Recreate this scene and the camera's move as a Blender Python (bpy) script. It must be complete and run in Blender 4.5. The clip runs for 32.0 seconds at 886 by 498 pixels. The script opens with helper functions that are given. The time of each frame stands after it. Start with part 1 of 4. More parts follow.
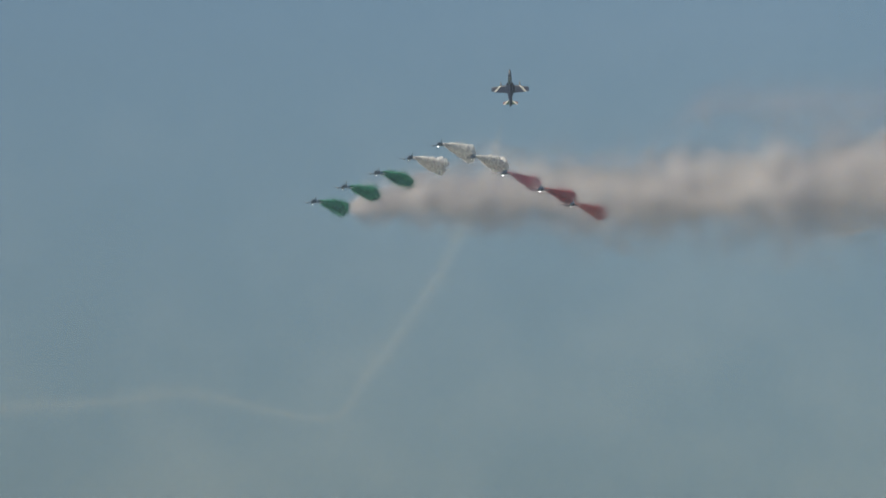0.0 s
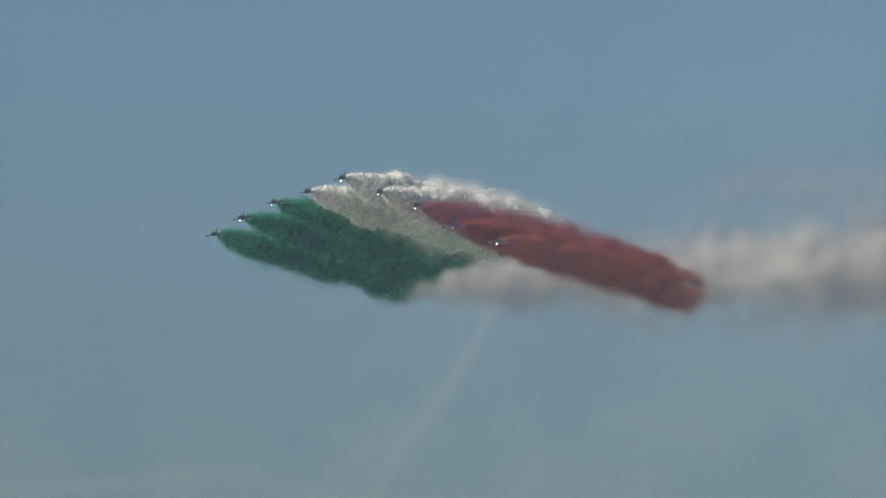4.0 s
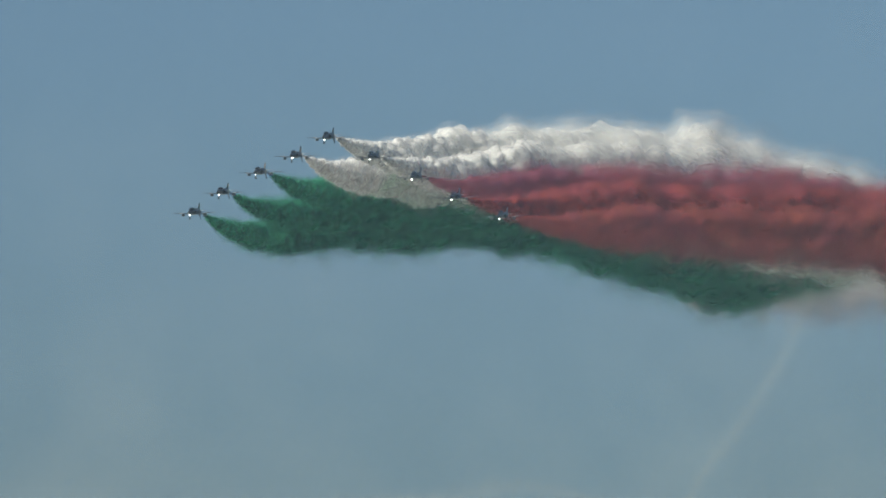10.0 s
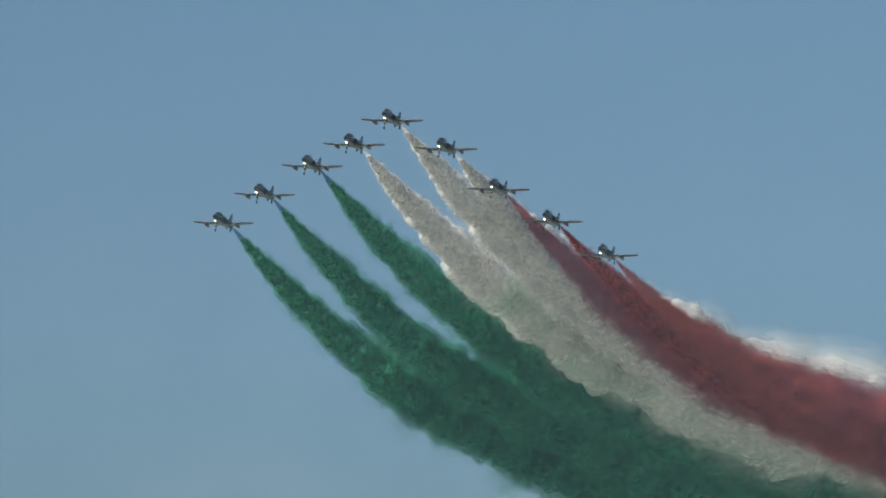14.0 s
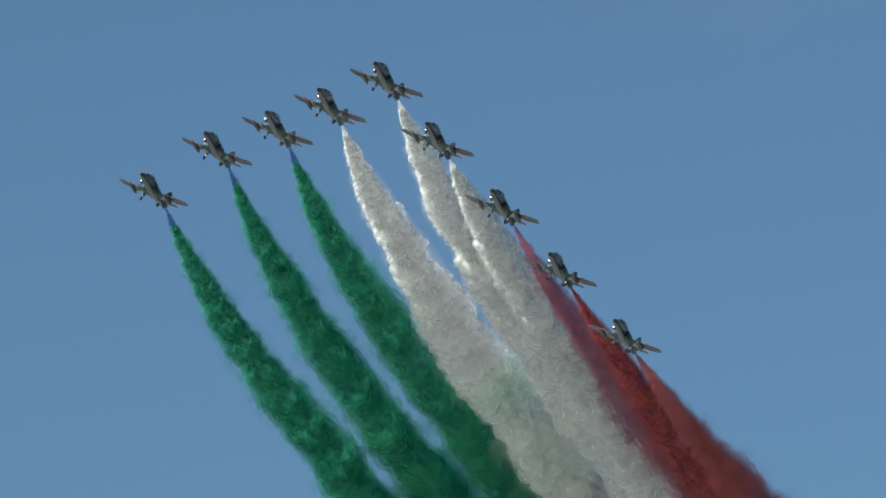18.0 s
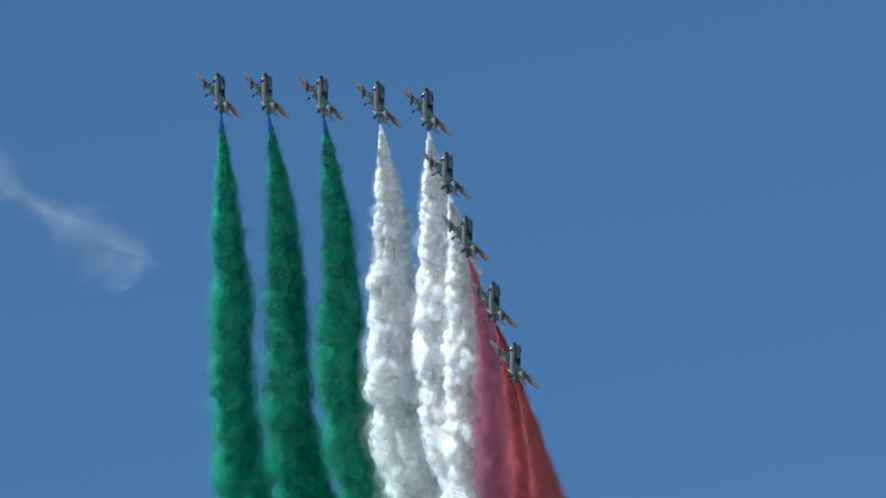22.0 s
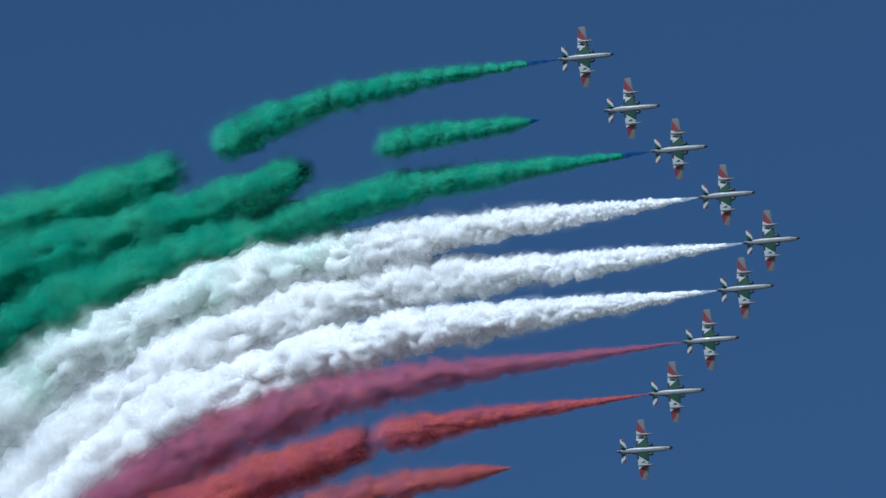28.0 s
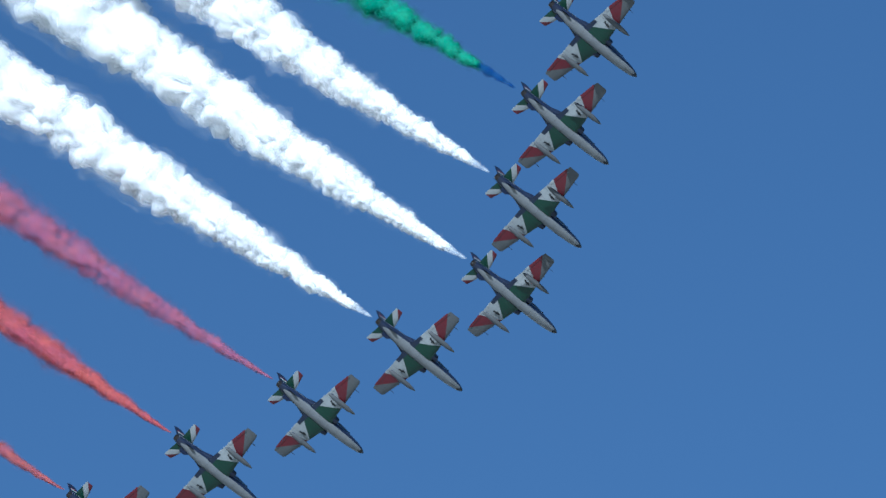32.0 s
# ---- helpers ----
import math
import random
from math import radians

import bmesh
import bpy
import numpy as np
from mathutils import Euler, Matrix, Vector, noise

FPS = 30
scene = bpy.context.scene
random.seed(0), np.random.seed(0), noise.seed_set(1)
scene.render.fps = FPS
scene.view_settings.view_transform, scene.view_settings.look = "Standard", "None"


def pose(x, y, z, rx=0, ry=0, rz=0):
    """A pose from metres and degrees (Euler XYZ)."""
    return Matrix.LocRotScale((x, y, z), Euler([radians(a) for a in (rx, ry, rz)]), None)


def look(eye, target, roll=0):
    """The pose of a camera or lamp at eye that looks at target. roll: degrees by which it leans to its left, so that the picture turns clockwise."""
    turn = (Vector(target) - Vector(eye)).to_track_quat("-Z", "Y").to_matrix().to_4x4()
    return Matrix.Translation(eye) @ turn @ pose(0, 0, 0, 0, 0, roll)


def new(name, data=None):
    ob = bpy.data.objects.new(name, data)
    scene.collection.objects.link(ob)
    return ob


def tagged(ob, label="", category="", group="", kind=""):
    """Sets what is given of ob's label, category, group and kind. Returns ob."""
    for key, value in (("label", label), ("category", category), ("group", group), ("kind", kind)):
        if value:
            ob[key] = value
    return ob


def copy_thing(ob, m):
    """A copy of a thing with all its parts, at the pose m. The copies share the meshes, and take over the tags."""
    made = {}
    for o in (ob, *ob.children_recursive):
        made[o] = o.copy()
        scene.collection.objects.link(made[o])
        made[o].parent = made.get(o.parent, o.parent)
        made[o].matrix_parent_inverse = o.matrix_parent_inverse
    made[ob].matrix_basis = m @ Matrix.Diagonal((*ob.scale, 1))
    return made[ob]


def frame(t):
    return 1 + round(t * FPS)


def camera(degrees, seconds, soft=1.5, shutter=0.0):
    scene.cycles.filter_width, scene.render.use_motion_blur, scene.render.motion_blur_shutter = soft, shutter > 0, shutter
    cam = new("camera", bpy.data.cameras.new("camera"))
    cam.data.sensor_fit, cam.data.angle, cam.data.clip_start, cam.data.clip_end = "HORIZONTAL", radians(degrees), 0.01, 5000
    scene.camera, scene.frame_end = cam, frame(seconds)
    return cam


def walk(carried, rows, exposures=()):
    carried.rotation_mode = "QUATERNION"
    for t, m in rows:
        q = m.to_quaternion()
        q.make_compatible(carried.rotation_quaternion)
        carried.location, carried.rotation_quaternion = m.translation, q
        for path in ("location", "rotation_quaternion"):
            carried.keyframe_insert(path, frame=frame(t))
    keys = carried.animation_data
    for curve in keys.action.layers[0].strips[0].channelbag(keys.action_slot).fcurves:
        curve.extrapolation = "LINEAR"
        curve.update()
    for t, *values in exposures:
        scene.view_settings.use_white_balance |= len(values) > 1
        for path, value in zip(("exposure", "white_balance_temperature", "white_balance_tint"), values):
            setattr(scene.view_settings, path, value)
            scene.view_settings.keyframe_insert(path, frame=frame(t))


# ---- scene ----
from mathutils import Quaternion

# Camera: a tripod stand on the airfield, a long lens panning and tilting after the formation.
cam = camera(7.0, 32.0, soft=1.5)
CAMERA = [
    (0, pose(0, 0, 1.7, 98.997, 0, -0.010)), (0.5, pose(0, 0, 1.7, 99.173, 0, 0.053)),
    (1, pose(0, 0, 1.7, 99.293, 0, 0.130)), (1.5, pose(0, 0, 1.7, 99.384, 0, 0.194)),
    (2, pose(0, 0, 1.7, 99.458, 0, 0.214)), (2.5, pose(0, 0, 1.7, 99.452, 0, 0.225)),
    (3, pose(0, 0, 1.7, 99.517, 0, 0.234)), (3.5, pose(0, 0, 1.7, 99.575, 0, 0.233)),
    (4, pose(0, 0, 1.7, 99.632, 0, 0.229)), (4.5, pose(0, 0, 1.7, 99.676, 0, 0.218)),
    (5, pose(0, 0, 1.7, 99.705, 0, 0.340)), (5.5, pose(0, 0, 1.7, 99.666, 0, 0.358)),
    (6, pose(0, 0, 1.7, 99.645, 0, 0.545)), (6.5, pose(0, 0, 1.7, 99.645, 0, 1.016)),
    (7, pose(0, 0, 1.7, 99.632, 0, 1.515)), (7.5, pose(0, 0, 1.7, 99.654, 0, 1.824)),
    (8, pose(0, 0, 1.7, 99.687, 0, 1.888)), (8.5, pose(0, 0, 1.7, 99.683, 0, 1.937)),
    (9, pose(0, 0, 1.7, 99.715, 0, 2.089)), (9.5, pose(0, 0, 1.7, 99.724, 0, 2.397)),
    (10, pose(0, 0, 1.7, 99.735, 0, 2.702)), (10.5, pose(0, 0, 1.7, 99.758, 0, 3.043)),
    (11, pose(0, 0, 1.7, 99.902, 0, 3.526)), (11.5, pose(0, 0, 1.7, 100.102, 0, 4.143)),
    (12, pose(0, 0, 1.7, 100.349, 0, 4.677)), (12.5, pose(0, 0, 1.7, 100.636, 0, 5.147)),
    (13, pose(0, 0, 1.7, 100.969, 0, 5.595)), (13.5, pose(0, 0, 1.7, 101.338, 0, 6.003)),
    (14, pose(0, 0, 1.7, 101.743, 0, 6.465)), (14.5, pose(0, 0, 1.7, 102.213, 0, 6.921)),
    (15, pose(0, 0, 1.7, 102.746, 0, 7.393)), (15.5, pose(0, 0, 1.7, 103.346, 0, 7.918)),
    (16, pose(0, 0, 1.7, 103.973, 0, 8.355)), (16.5, pose(0, 0, 1.7, 104.812, 0, 9.015)),
    (17, pose(0, 0, 1.7, 105.560, 0, 9.659)), (17.5, pose(0, 0, 1.7, 106.190, 0, 10.206)),
    (18, pose(0, 0, 1.7, 107.048, 0, 10.776)), (18.5, pose(0, 0, 1.7, 107.741, 0, 11.278)),
    (19, pose(0, 0, 1.7, 108.471, 0, 11.799)), (19.5, pose(0, 0, 1.7, 109.103, 0, 12.196)),
    (20, pose(0, 0, 1.7, 109.706, 0, 12.499)), (20.5, pose(0, 0, 1.7, 110.505, 0, 12.760)),
    (21, pose(0, 0, 1.7, 111.433, 0, 12.906)), (21.5, pose(0, 0, 1.7, 112.277, 0, 13.004)),
    (22, pose(0, 0, 1.7, 113.188, 0, 13.045)), (22.5, pose(0, 0, 1.7, 113.979, 0, 13.117)),
    (23, pose(0, 0, 1.7, 114.711, 0, 13.131)), (23.5, pose(0, 0, 1.7, 115.516, 0, 12.845)),
    (24, pose(0, 0, 1.7, 116.729, 0, 12.495)), (24.5, pose(0, 0, 1.7, 117.600, 0, 12.229)),
    (25, pose(0, 0, 1.7, 118.061, 0, 11.821)), (25.5, pose(0, 0, 1.7, 118.638, 0, 11.208)),
    (26, pose(0, 0, 1.7, 119.109, 0, 10.749)), (26.5, pose(0, 0, 1.7, 119.546, 0, 10.183)),
    (27, pose(0, 0, 1.7, 119.943, 0, 9.508)), (27.5, pose(0, 0, 1.7, 120.254, 0, 8.585)),
    (28, pose(0, 0, 1.7, 120.541, 0, 7.809)), (28.5, pose(0, 0, 1.7, 120.609, 0, 6.084)),
    (29, pose(0, 0, 1.7, 120.357, 0, 4.349)), (29.5, pose(0, 0, 1.7, 119.898, 0, 2.014)),
    (30, pose(0, 0, 1.7, 119.220, 0, -0.075)), (30.5, pose(0, 0, 1.7, 118.450, 0, -2.001)),
    (31, pose(0, 0, 1.7, 117.780, 0, -4.043)), (31.5, pose(0, 0, 1.7, 117.059, 0, -5.881)),
    (32, pose(0, 0, 1.7, 115.987, 0, -8.054)),
]

walk(cam, CAMERA, exposures=[
    (0, 0.29, 6650, 7), (6, 0.30, 6400, 4), (11, 0.46, 6350, 3), (13.5, 0.58, 6350, 2), (16, 0.68, 6050, 0), (19, 0.67, 5550, 0),
    (23, 0.67, 4800, 2), (25, 0.54, 4700, 4), (28, 0.0, 4700, 5), (30, 0.10, 4400, 4), (31, 0.50, 4600, 3), (32, 0.54, 4600, 3)])

# ---- light ----
SUN = Vector((-0.520, -0.742, 0.423)).normalized()
scene.cycles.transparent_max_bounces = 128
scene.cycles.max_bounces, scene.cycles.diffuse_bounces = 12, 7
world = bpy.data.worlds.new("sky")
scene.world = world
world.use_nodes = True
wn = world.node_tree.nodes
sky = wn.new("ShaderNodeTexSky")
sky.sky_type = "NISHITA"
sky.sun_disc = False
sky.sun_elevation = math.asin(SUN.z)
sky.sun_rotation = math.atan2(SUN.x, SUN.y)
sky.air_density, sky.dust_density, sky.ozone_density = 1.0, 0.2, 2.5
world.node_tree.links.new(sky.outputs[0], wn["Background"].inputs[0])
wn["Background"].inputs[1].default_value = 0.05

lamp = bpy.data.lights.new("sun", "SUN")
lamp.energy, lamp.angle, lamp.color = 5.0, radians(0.6), (1.0, 0.92, 0.79)
sun = new("sun", lamp)
sun.matrix_world = look(SUN * 50, (0, 0, 0))


# ---- materials ----
class Nodes:
    """A short hand for building node materials."""

    def __init__(self, name):
        self.mat = bpy.data.materials.new(name)
        self.mat.use_nodes = True
        self.tree = self.mat.node_tree
        self.bsdf = self.tree.nodes["Principled BSDF"]
        self.out = self.tree.nodes["Material Output"]
        self.coords = self.add("TexCoord")

    def add(self, kind):
        return self.tree.nodes.new("ShaderNode" + kind)

    def link(self, a, b):
        self.tree.links.new(a, b)

    def put(self, socket, value):
        if isinstance(value, bpy.types.NodeSocket):
            self.link(value, socket)
        else:
            socket.default_value = value

    def math(self, op, a, b=0.0, c=0.0):
        node = self.add("Math")
        node.operation = op
        for socket, value in zip(node.inputs, (a, b, c)):
            self.put(socket, value)
        return node.outputs[0]

    def mix(self, fac, a, b):
        node = self.add("Mix")
        node.data_type = "RGBA"
        self.put(node.inputs[0], fac)
        for socket, value in ((node.inputs[6], a), (node.inputs[7], b)):
            self.put(socket, (*value, 1) if isinstance(value, tuple) and len(value) == 3 else value)
        return node.outputs[2]

    def noise(self, scale, detail=3.0, rough=0.55, vector=None):
        node = self.add("TexNoise")
        node.inputs["Scale"].default_value = scale
        node.inputs["Detail"].default_value = detail
        node.inputs["Roughness"].default_value = rough
        self.link(vector if vector else self.place(), node.inputs["Vector"])
        return node.outputs["Fac"]

    def place(self):
        return self.coords.outputs["Object"]

    def axes(self):
        node = self.add("SeparateXYZ")
        self.link(self.place(), node.inputs[0])
        return node.outputs

    def ramp(self, fac, stops):
        node = self.add("ValToRGB")
        ramp = node.color_ramp
        while len(ramp.elements) < len(stops):
            ramp.elements.new(0.5)
        for element, (at, value) in zip(ramp.elements, stops):
            element.position = at
            element.color = (value, value, value, 1) if isinstance(value, (int, float)) else (*value, 1)
        self.link(fac, node.inputs[0])
        return node.outputs[0]

    def bump(self, height, strength, distance):
        node = self.add("Bump")
        node.inputs["Strength"].default_value = strength
        node.inputs["Distance"].default_value = distance
        self.link(height, node.inputs["Height"])
        self.link(node.outputs[0], self.bsdf.inputs["Normal"])

    def finish(self, colour, rough=0.5, metal=0.0, coat=0.0):
        self.put(self.bsdf.inputs["Base Color"], (*colour, 1) if isinstance(colour, tuple) else colour)
        self.put(self.bsdf.inputs["Roughness"], rough)
        self.bsdf.inputs["Metallic"].default_value = metal
        self.bsdf.inputs["Coat Weight"].default_value = coat
        return self.mat


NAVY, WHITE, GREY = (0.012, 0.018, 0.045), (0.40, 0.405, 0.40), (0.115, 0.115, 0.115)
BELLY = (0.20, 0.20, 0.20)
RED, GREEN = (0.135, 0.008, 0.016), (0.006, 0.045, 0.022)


def worn(n, colour):
    """Paint with soot streaks and a little mottling."""
    grime = n.math("MULTIPLY", n.noise(1.6, 4.0), 0.35)
    fine = n.math("MULTIPLY", n.noise(6.0, 4.0, 0.65), 0.50)
    return n.mix(n.math("ADD", grime, n.math("SUBTRACT", fine, 0.27)), colour, (0.03, 0.031, 0.034))


def fuselage_paint():
    n = Nodes("fuselage_paint")
    x, y, z = n.axes()
    wave = n.math("MAXIMUM", n.math("MULTIPLY", n.math("SUBTRACT", y, 0.3), 0.035), n.math("MULTIPLY", n.math("SUBTRACT", 0.3, y), 0.065))
    low = n.math("LESS_THAN", z, n.math("ADD", wave, -0.49))
    stripe = n.math("MULTIPLY", n.math("LESS_THAN", z, n.math("ADD", wave, 0.02)), n.math("GREATER_THAN", z, n.math("ADD", wave, -0.02)))
    nose = n.math("GREATER_THAN", y, 5.25)
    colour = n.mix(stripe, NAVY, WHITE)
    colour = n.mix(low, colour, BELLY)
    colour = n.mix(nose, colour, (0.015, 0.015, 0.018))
    seams = n.math("LESS_THAN", n.math("FRACT", n.math("MULTIPLY", y, 0.9)), 0.025)
    colour = n.mix(n.math("MULTIPLY", seams, 0.5), colour, (0.05, 0.05, 0.05))
    n.bump(n.noise(7.0, 2.0), 0.08, 0.03)
    return n.finish(worn(n, colour), 0.38, 0.0, 0.25)


def wing_paint():
    """Underside: green root, white panel, a red wedge and a pale tip; the top is navy with a white wedge."""
    n = Nodes("wing_paint")
    x, y, z = n.axes()
    d = n.math("ABSOLUTE", x)
    back = n.math("SUBTRACT", 0.9, y)
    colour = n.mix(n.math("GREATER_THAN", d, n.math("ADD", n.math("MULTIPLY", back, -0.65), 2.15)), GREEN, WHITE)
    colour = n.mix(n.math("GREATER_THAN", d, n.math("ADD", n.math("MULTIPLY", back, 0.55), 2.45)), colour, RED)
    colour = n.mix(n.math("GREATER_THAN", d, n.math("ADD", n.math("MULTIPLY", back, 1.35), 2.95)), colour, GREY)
    flap = n.math("MULTIPLY", n.math("LESS_THAN", y, -0.72), n.math("LESS_THAN", d, 1.7))
    colour = n.mix(flap, colour, NAVY)
    top = n.mix(n.math("GREATER_THAN", d, n.math("ADD", n.math("MULTIPLY", back, 0.9), 2.6)), NAVY, WHITE)
    top = n.mix(n.math("GREATER_THAN", d, n.math("ADD", n.math("MULTIPLY", back, 0.9), 3.3)), top, NAVY)
    normal = n.add("SeparateXYZ")
    n.link(n.coords.outputs["Normal"], normal.inputs[0])
    colour = n.mix(n.math("GREATER_THAN", normal.outputs[2], 0.1), colour, top)
    seam = n.math("LESS_THAN", n.math("FRACT", n.math("MULTIPLY", d, 1.3)), 0.03)
    colour = n.mix(n.math("MULTIPLY", seam, 0.45), colour, (0.06, 0.06, 0.06))
    return n.finish(worn(n, colour), 0.4, 0.0, 0.2)


def tail_paint():
    n = Nodes("tailplane_paint")
    x, y, z = n.axes()
    d = n.math("ABSOLUTE", x)
    back = n.math("SUBTRACT", -3.4, y)
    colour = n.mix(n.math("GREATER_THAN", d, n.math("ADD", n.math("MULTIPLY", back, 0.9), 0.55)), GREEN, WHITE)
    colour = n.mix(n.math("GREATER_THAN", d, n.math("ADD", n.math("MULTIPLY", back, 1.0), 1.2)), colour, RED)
    return n.finish(worn(n, colour), 0.4, 0.0, 0.2)


def fin_paint():
    n = Nodes("fin_paint")
    x, y, z = n.axes()
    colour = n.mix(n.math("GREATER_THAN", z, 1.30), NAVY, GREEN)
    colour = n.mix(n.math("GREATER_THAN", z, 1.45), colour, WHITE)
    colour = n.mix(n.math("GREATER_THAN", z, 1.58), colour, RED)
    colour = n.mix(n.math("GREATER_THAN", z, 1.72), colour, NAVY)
    return n.finish(worn(n, colour), 0.4, 0.0, 0.2)


def plain(name, colour, rough=0.5, metal=0.0, wear=True):
    n = Nodes(name)
    return n.finish(worn(n, colour) if wear else colour, rough, metal)


M_BODY, M_WING, M_TAIL, M_FIN = fuselage_paint(), wing_paint(), tail_paint(), fin_paint()
M_NAVY = plain("navy_paint", NAVY, 0.4)
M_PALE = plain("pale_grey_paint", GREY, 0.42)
M_BLACK = plain("black_paint", (0.012, 0.012, 0.013), 0.5)
M_RUBBER = plain("rubber", (0.02, 0.02, 0.02), 0.85)
M_STEEL = plain("bare_steel", (0.35, 0.35, 0.36), 0.35, 0.9)
M_BURNT = plain("burnt_nozzle", (0.07, 0.06, 0.055), 0.45, 0.8)
_n = Nodes("canopy_glass")
M_CANOPY = _n.finish((0.015, 0.022, 0.03), 0.06, 0.0, 0.6)
_n = Nodes("landing_lamp_glow")
_n.bsdf.inputs["Emission Color"].default_value = (1.0, 0.97, 0.9, 1)
_n.bsdf.inputs["Emission Strength"].default_value = 26.0
M_LAMP = _n.finish((0.8, 0.8, 0.8), 0.2)

def vapour(name, colour, other, dense=1.0, glow=0.3, tint=None, tear=0.75, grain=2.4, soft=0.0):
    """Billowing vapour: its thickness comes with the skins of a puff, torn by turbulence."""
    n = Nodes(name + "_smoke")
    n.tree.nodes.remove(n.bsdf)
    flow, density = n.add("Attribute"), n.add("Attribute")
    flow.attribute_name, density.attribute_name = "flow", "thickness"
    large, small = n.noise(0.9, 2.0, 0.5, flow.outputs["Vector"]), n.noise(grain, 2.5, 0.5, flow.outputs["Vector"])
    mixed = n.ramp(large, [(0.38, other), (0.60, colour)])
    if tint:
        mixed = n.mix(n.ramp(n.noise(0.5, 2.0, 0.5, flow.outputs["Vector"]), [(0.48, 0.0), (0.68, 0.45)]), mixed, tint)
    diffuse, inside, body = n.add("BsdfDiffuse"), n.add("BsdfTranslucent"), n.add("MixShader")
    for node in (diffuse, inside):
        n.link(mixed, node.inputs["Color"])
    if soft:
        # light that wanders inside the vapour evens out its lumps: lean the normal towards the plume's round body
        around, turn, skin, lean, unit = n.add("VectorMath"), n.add("VectorTransform"), n.add("NewGeometry"), n.add("Mix"), n.add("VectorMath")
        around.operation, around.inputs[1].default_value = "MULTIPLY", (1, 0, 1)
        n.link(flow.outputs["Vector"], around.inputs[0])
        turn.vector_type, turn.convert_from, turn.convert_to = "NORMAL", "OBJECT", "WORLD"
        n.link(around.outputs[0], turn.inputs[0])
        lean.data_type, lean.inputs["Factor"].default_value = "VECTOR", soft
        n.link(skin.outputs["Normal"], lean.inputs[4])
        n.link(turn.outputs[0], lean.inputs[5])
        unit.operation = "NORMALIZE"
        n.link(lean.outputs[1], unit.inputs[0])
        for node in (diffuse, inside):
            n.link(unit.outputs[0], node.inputs["Normal"])
    body.inputs[0].default_value = glow
    n.link(diffuse.outputs[0], body.inputs[1])
    n.link(inside.outputs[0], body.inputs[2])
    body_of = density.outputs["Fac"]
    torn = n.math("MULTIPLY", n.math("SUBTRACT", small, 0.53), n.math("MINIMUM", n.math("MULTIPLY", body_of, 5.0 * tear), tear))
    alpha = n.math("MINIMUM", n.math("MAXIMUM", n.math("ADD", n.math("MULTIPLY", body_of, dense * 1.25), torn), 0.0), 1.0)
    clear, veil = n.add("BsdfTransparent"), n.add("MixShader")
    n.link(alpha, veil.inputs[0])
    n.link(clear.outputs[0], veil.inputs[1])
    n.link(body.outputs[0], veil.inputs[2])
    n.link(veil.outputs[0], n.out.inputs[0])
    return n.mat


SMOKE = {
    "green": vapour("green", (0.12, 0.49, 0.295), (0.075, 0.39, 0.25), 0.85, 0.45, tear=0.4, soft=0.5),
    "white": vapour("white", (0.96, 0.95, 0.935), (0.91, 0.90, 0.895), 0.85, 0.42, tear=0.55, soft=0.12),
    "red": vapour("red", (0.60, 0.19, 0.25), (0.49, 0.16, 0.27), 0.34, 0.45, soft=0.5),
    "vermilion": vapour("vermilion", (0.66, 0.17, 0.15), (0.55, 0.14, 0.19), 0.6, 0.45, soft=0.5),
    "orange": vapour("orange", (0.66, 0.185, 0.14), (0.54, 0.155, 0.19), 0.36, 0.45, soft=0.5),
    "blue": vapour("fresh_green", (0.015, 0.07, 0.30), (0.015, 0.10, 0.26), 0.3, 0.4, tear=0.4),
    "mixed": vapour("greenish_white", (0.95, 0.955, 0.93), (0.89, 0.91, 0.88), 0.8, 0.42, (0.66, 0.86, 0.72), tear=0.55, soft=0.12),
    "thin": vapour("fresh_white", (0.94, 0.93, 0.92), (0.89, 0.88, 0.88), 0.12, 0.45, tear=0.2),
}
M_OLD = vapour("old", (0.60, 0.57, 0.58), (0.50, 0.48, 0.52), 0.20, 0.5, tear=0.34, grain=2.6)
M_OLD_HAZE = vapour("old_haze", (0.46, 0.44, 0.50), (0.38, 0.37, 0.45), 0.028, 0.5, tear=0.05)
M_VEIL = vapour("veil_cloud", (0.52, 0.44, 0.36), (0.42, 0.37, 0.32), 0.014, 0.5, tear=0.03, grain=1.4)
M_WISP = vapour("wisp_cloud", (0.80, 0.79, 0.78), (0.70, 0.70, 0.70), 0.024, 0.5, tear=0.07, grain=1.8)
M_SOLO = vapour("faint", (0.72, 0.69, 0.60), (0.62, 0.60, 0.53), 0.016, 0.5, tear=0.07)


def ground_material():
    """Unseen ground, kept pale to bounce light up, in large patches with fine tufts."""
    n = Nodes("pale_bounce_ground")
    patches = n.ramp(n.noise(0.004, 6.0), [(0.35, (0.28, 0.29, 0.26)), (0.65, (0.40, 0.395, 0.38))])
    tufts = n.ramp(n.noise(1.7, 5.0, 0.7), [(0.40, (0.22, 0.24, 0.18)), (0.60, (0.42, 0.41, 0.39))])
    n.bump(n.noise(9.0, 4.0), 0.5, 0.05)
    return n.finish(n.mix(0.4, patches, tufts), 0.95)


M_GROUND = ground_material()


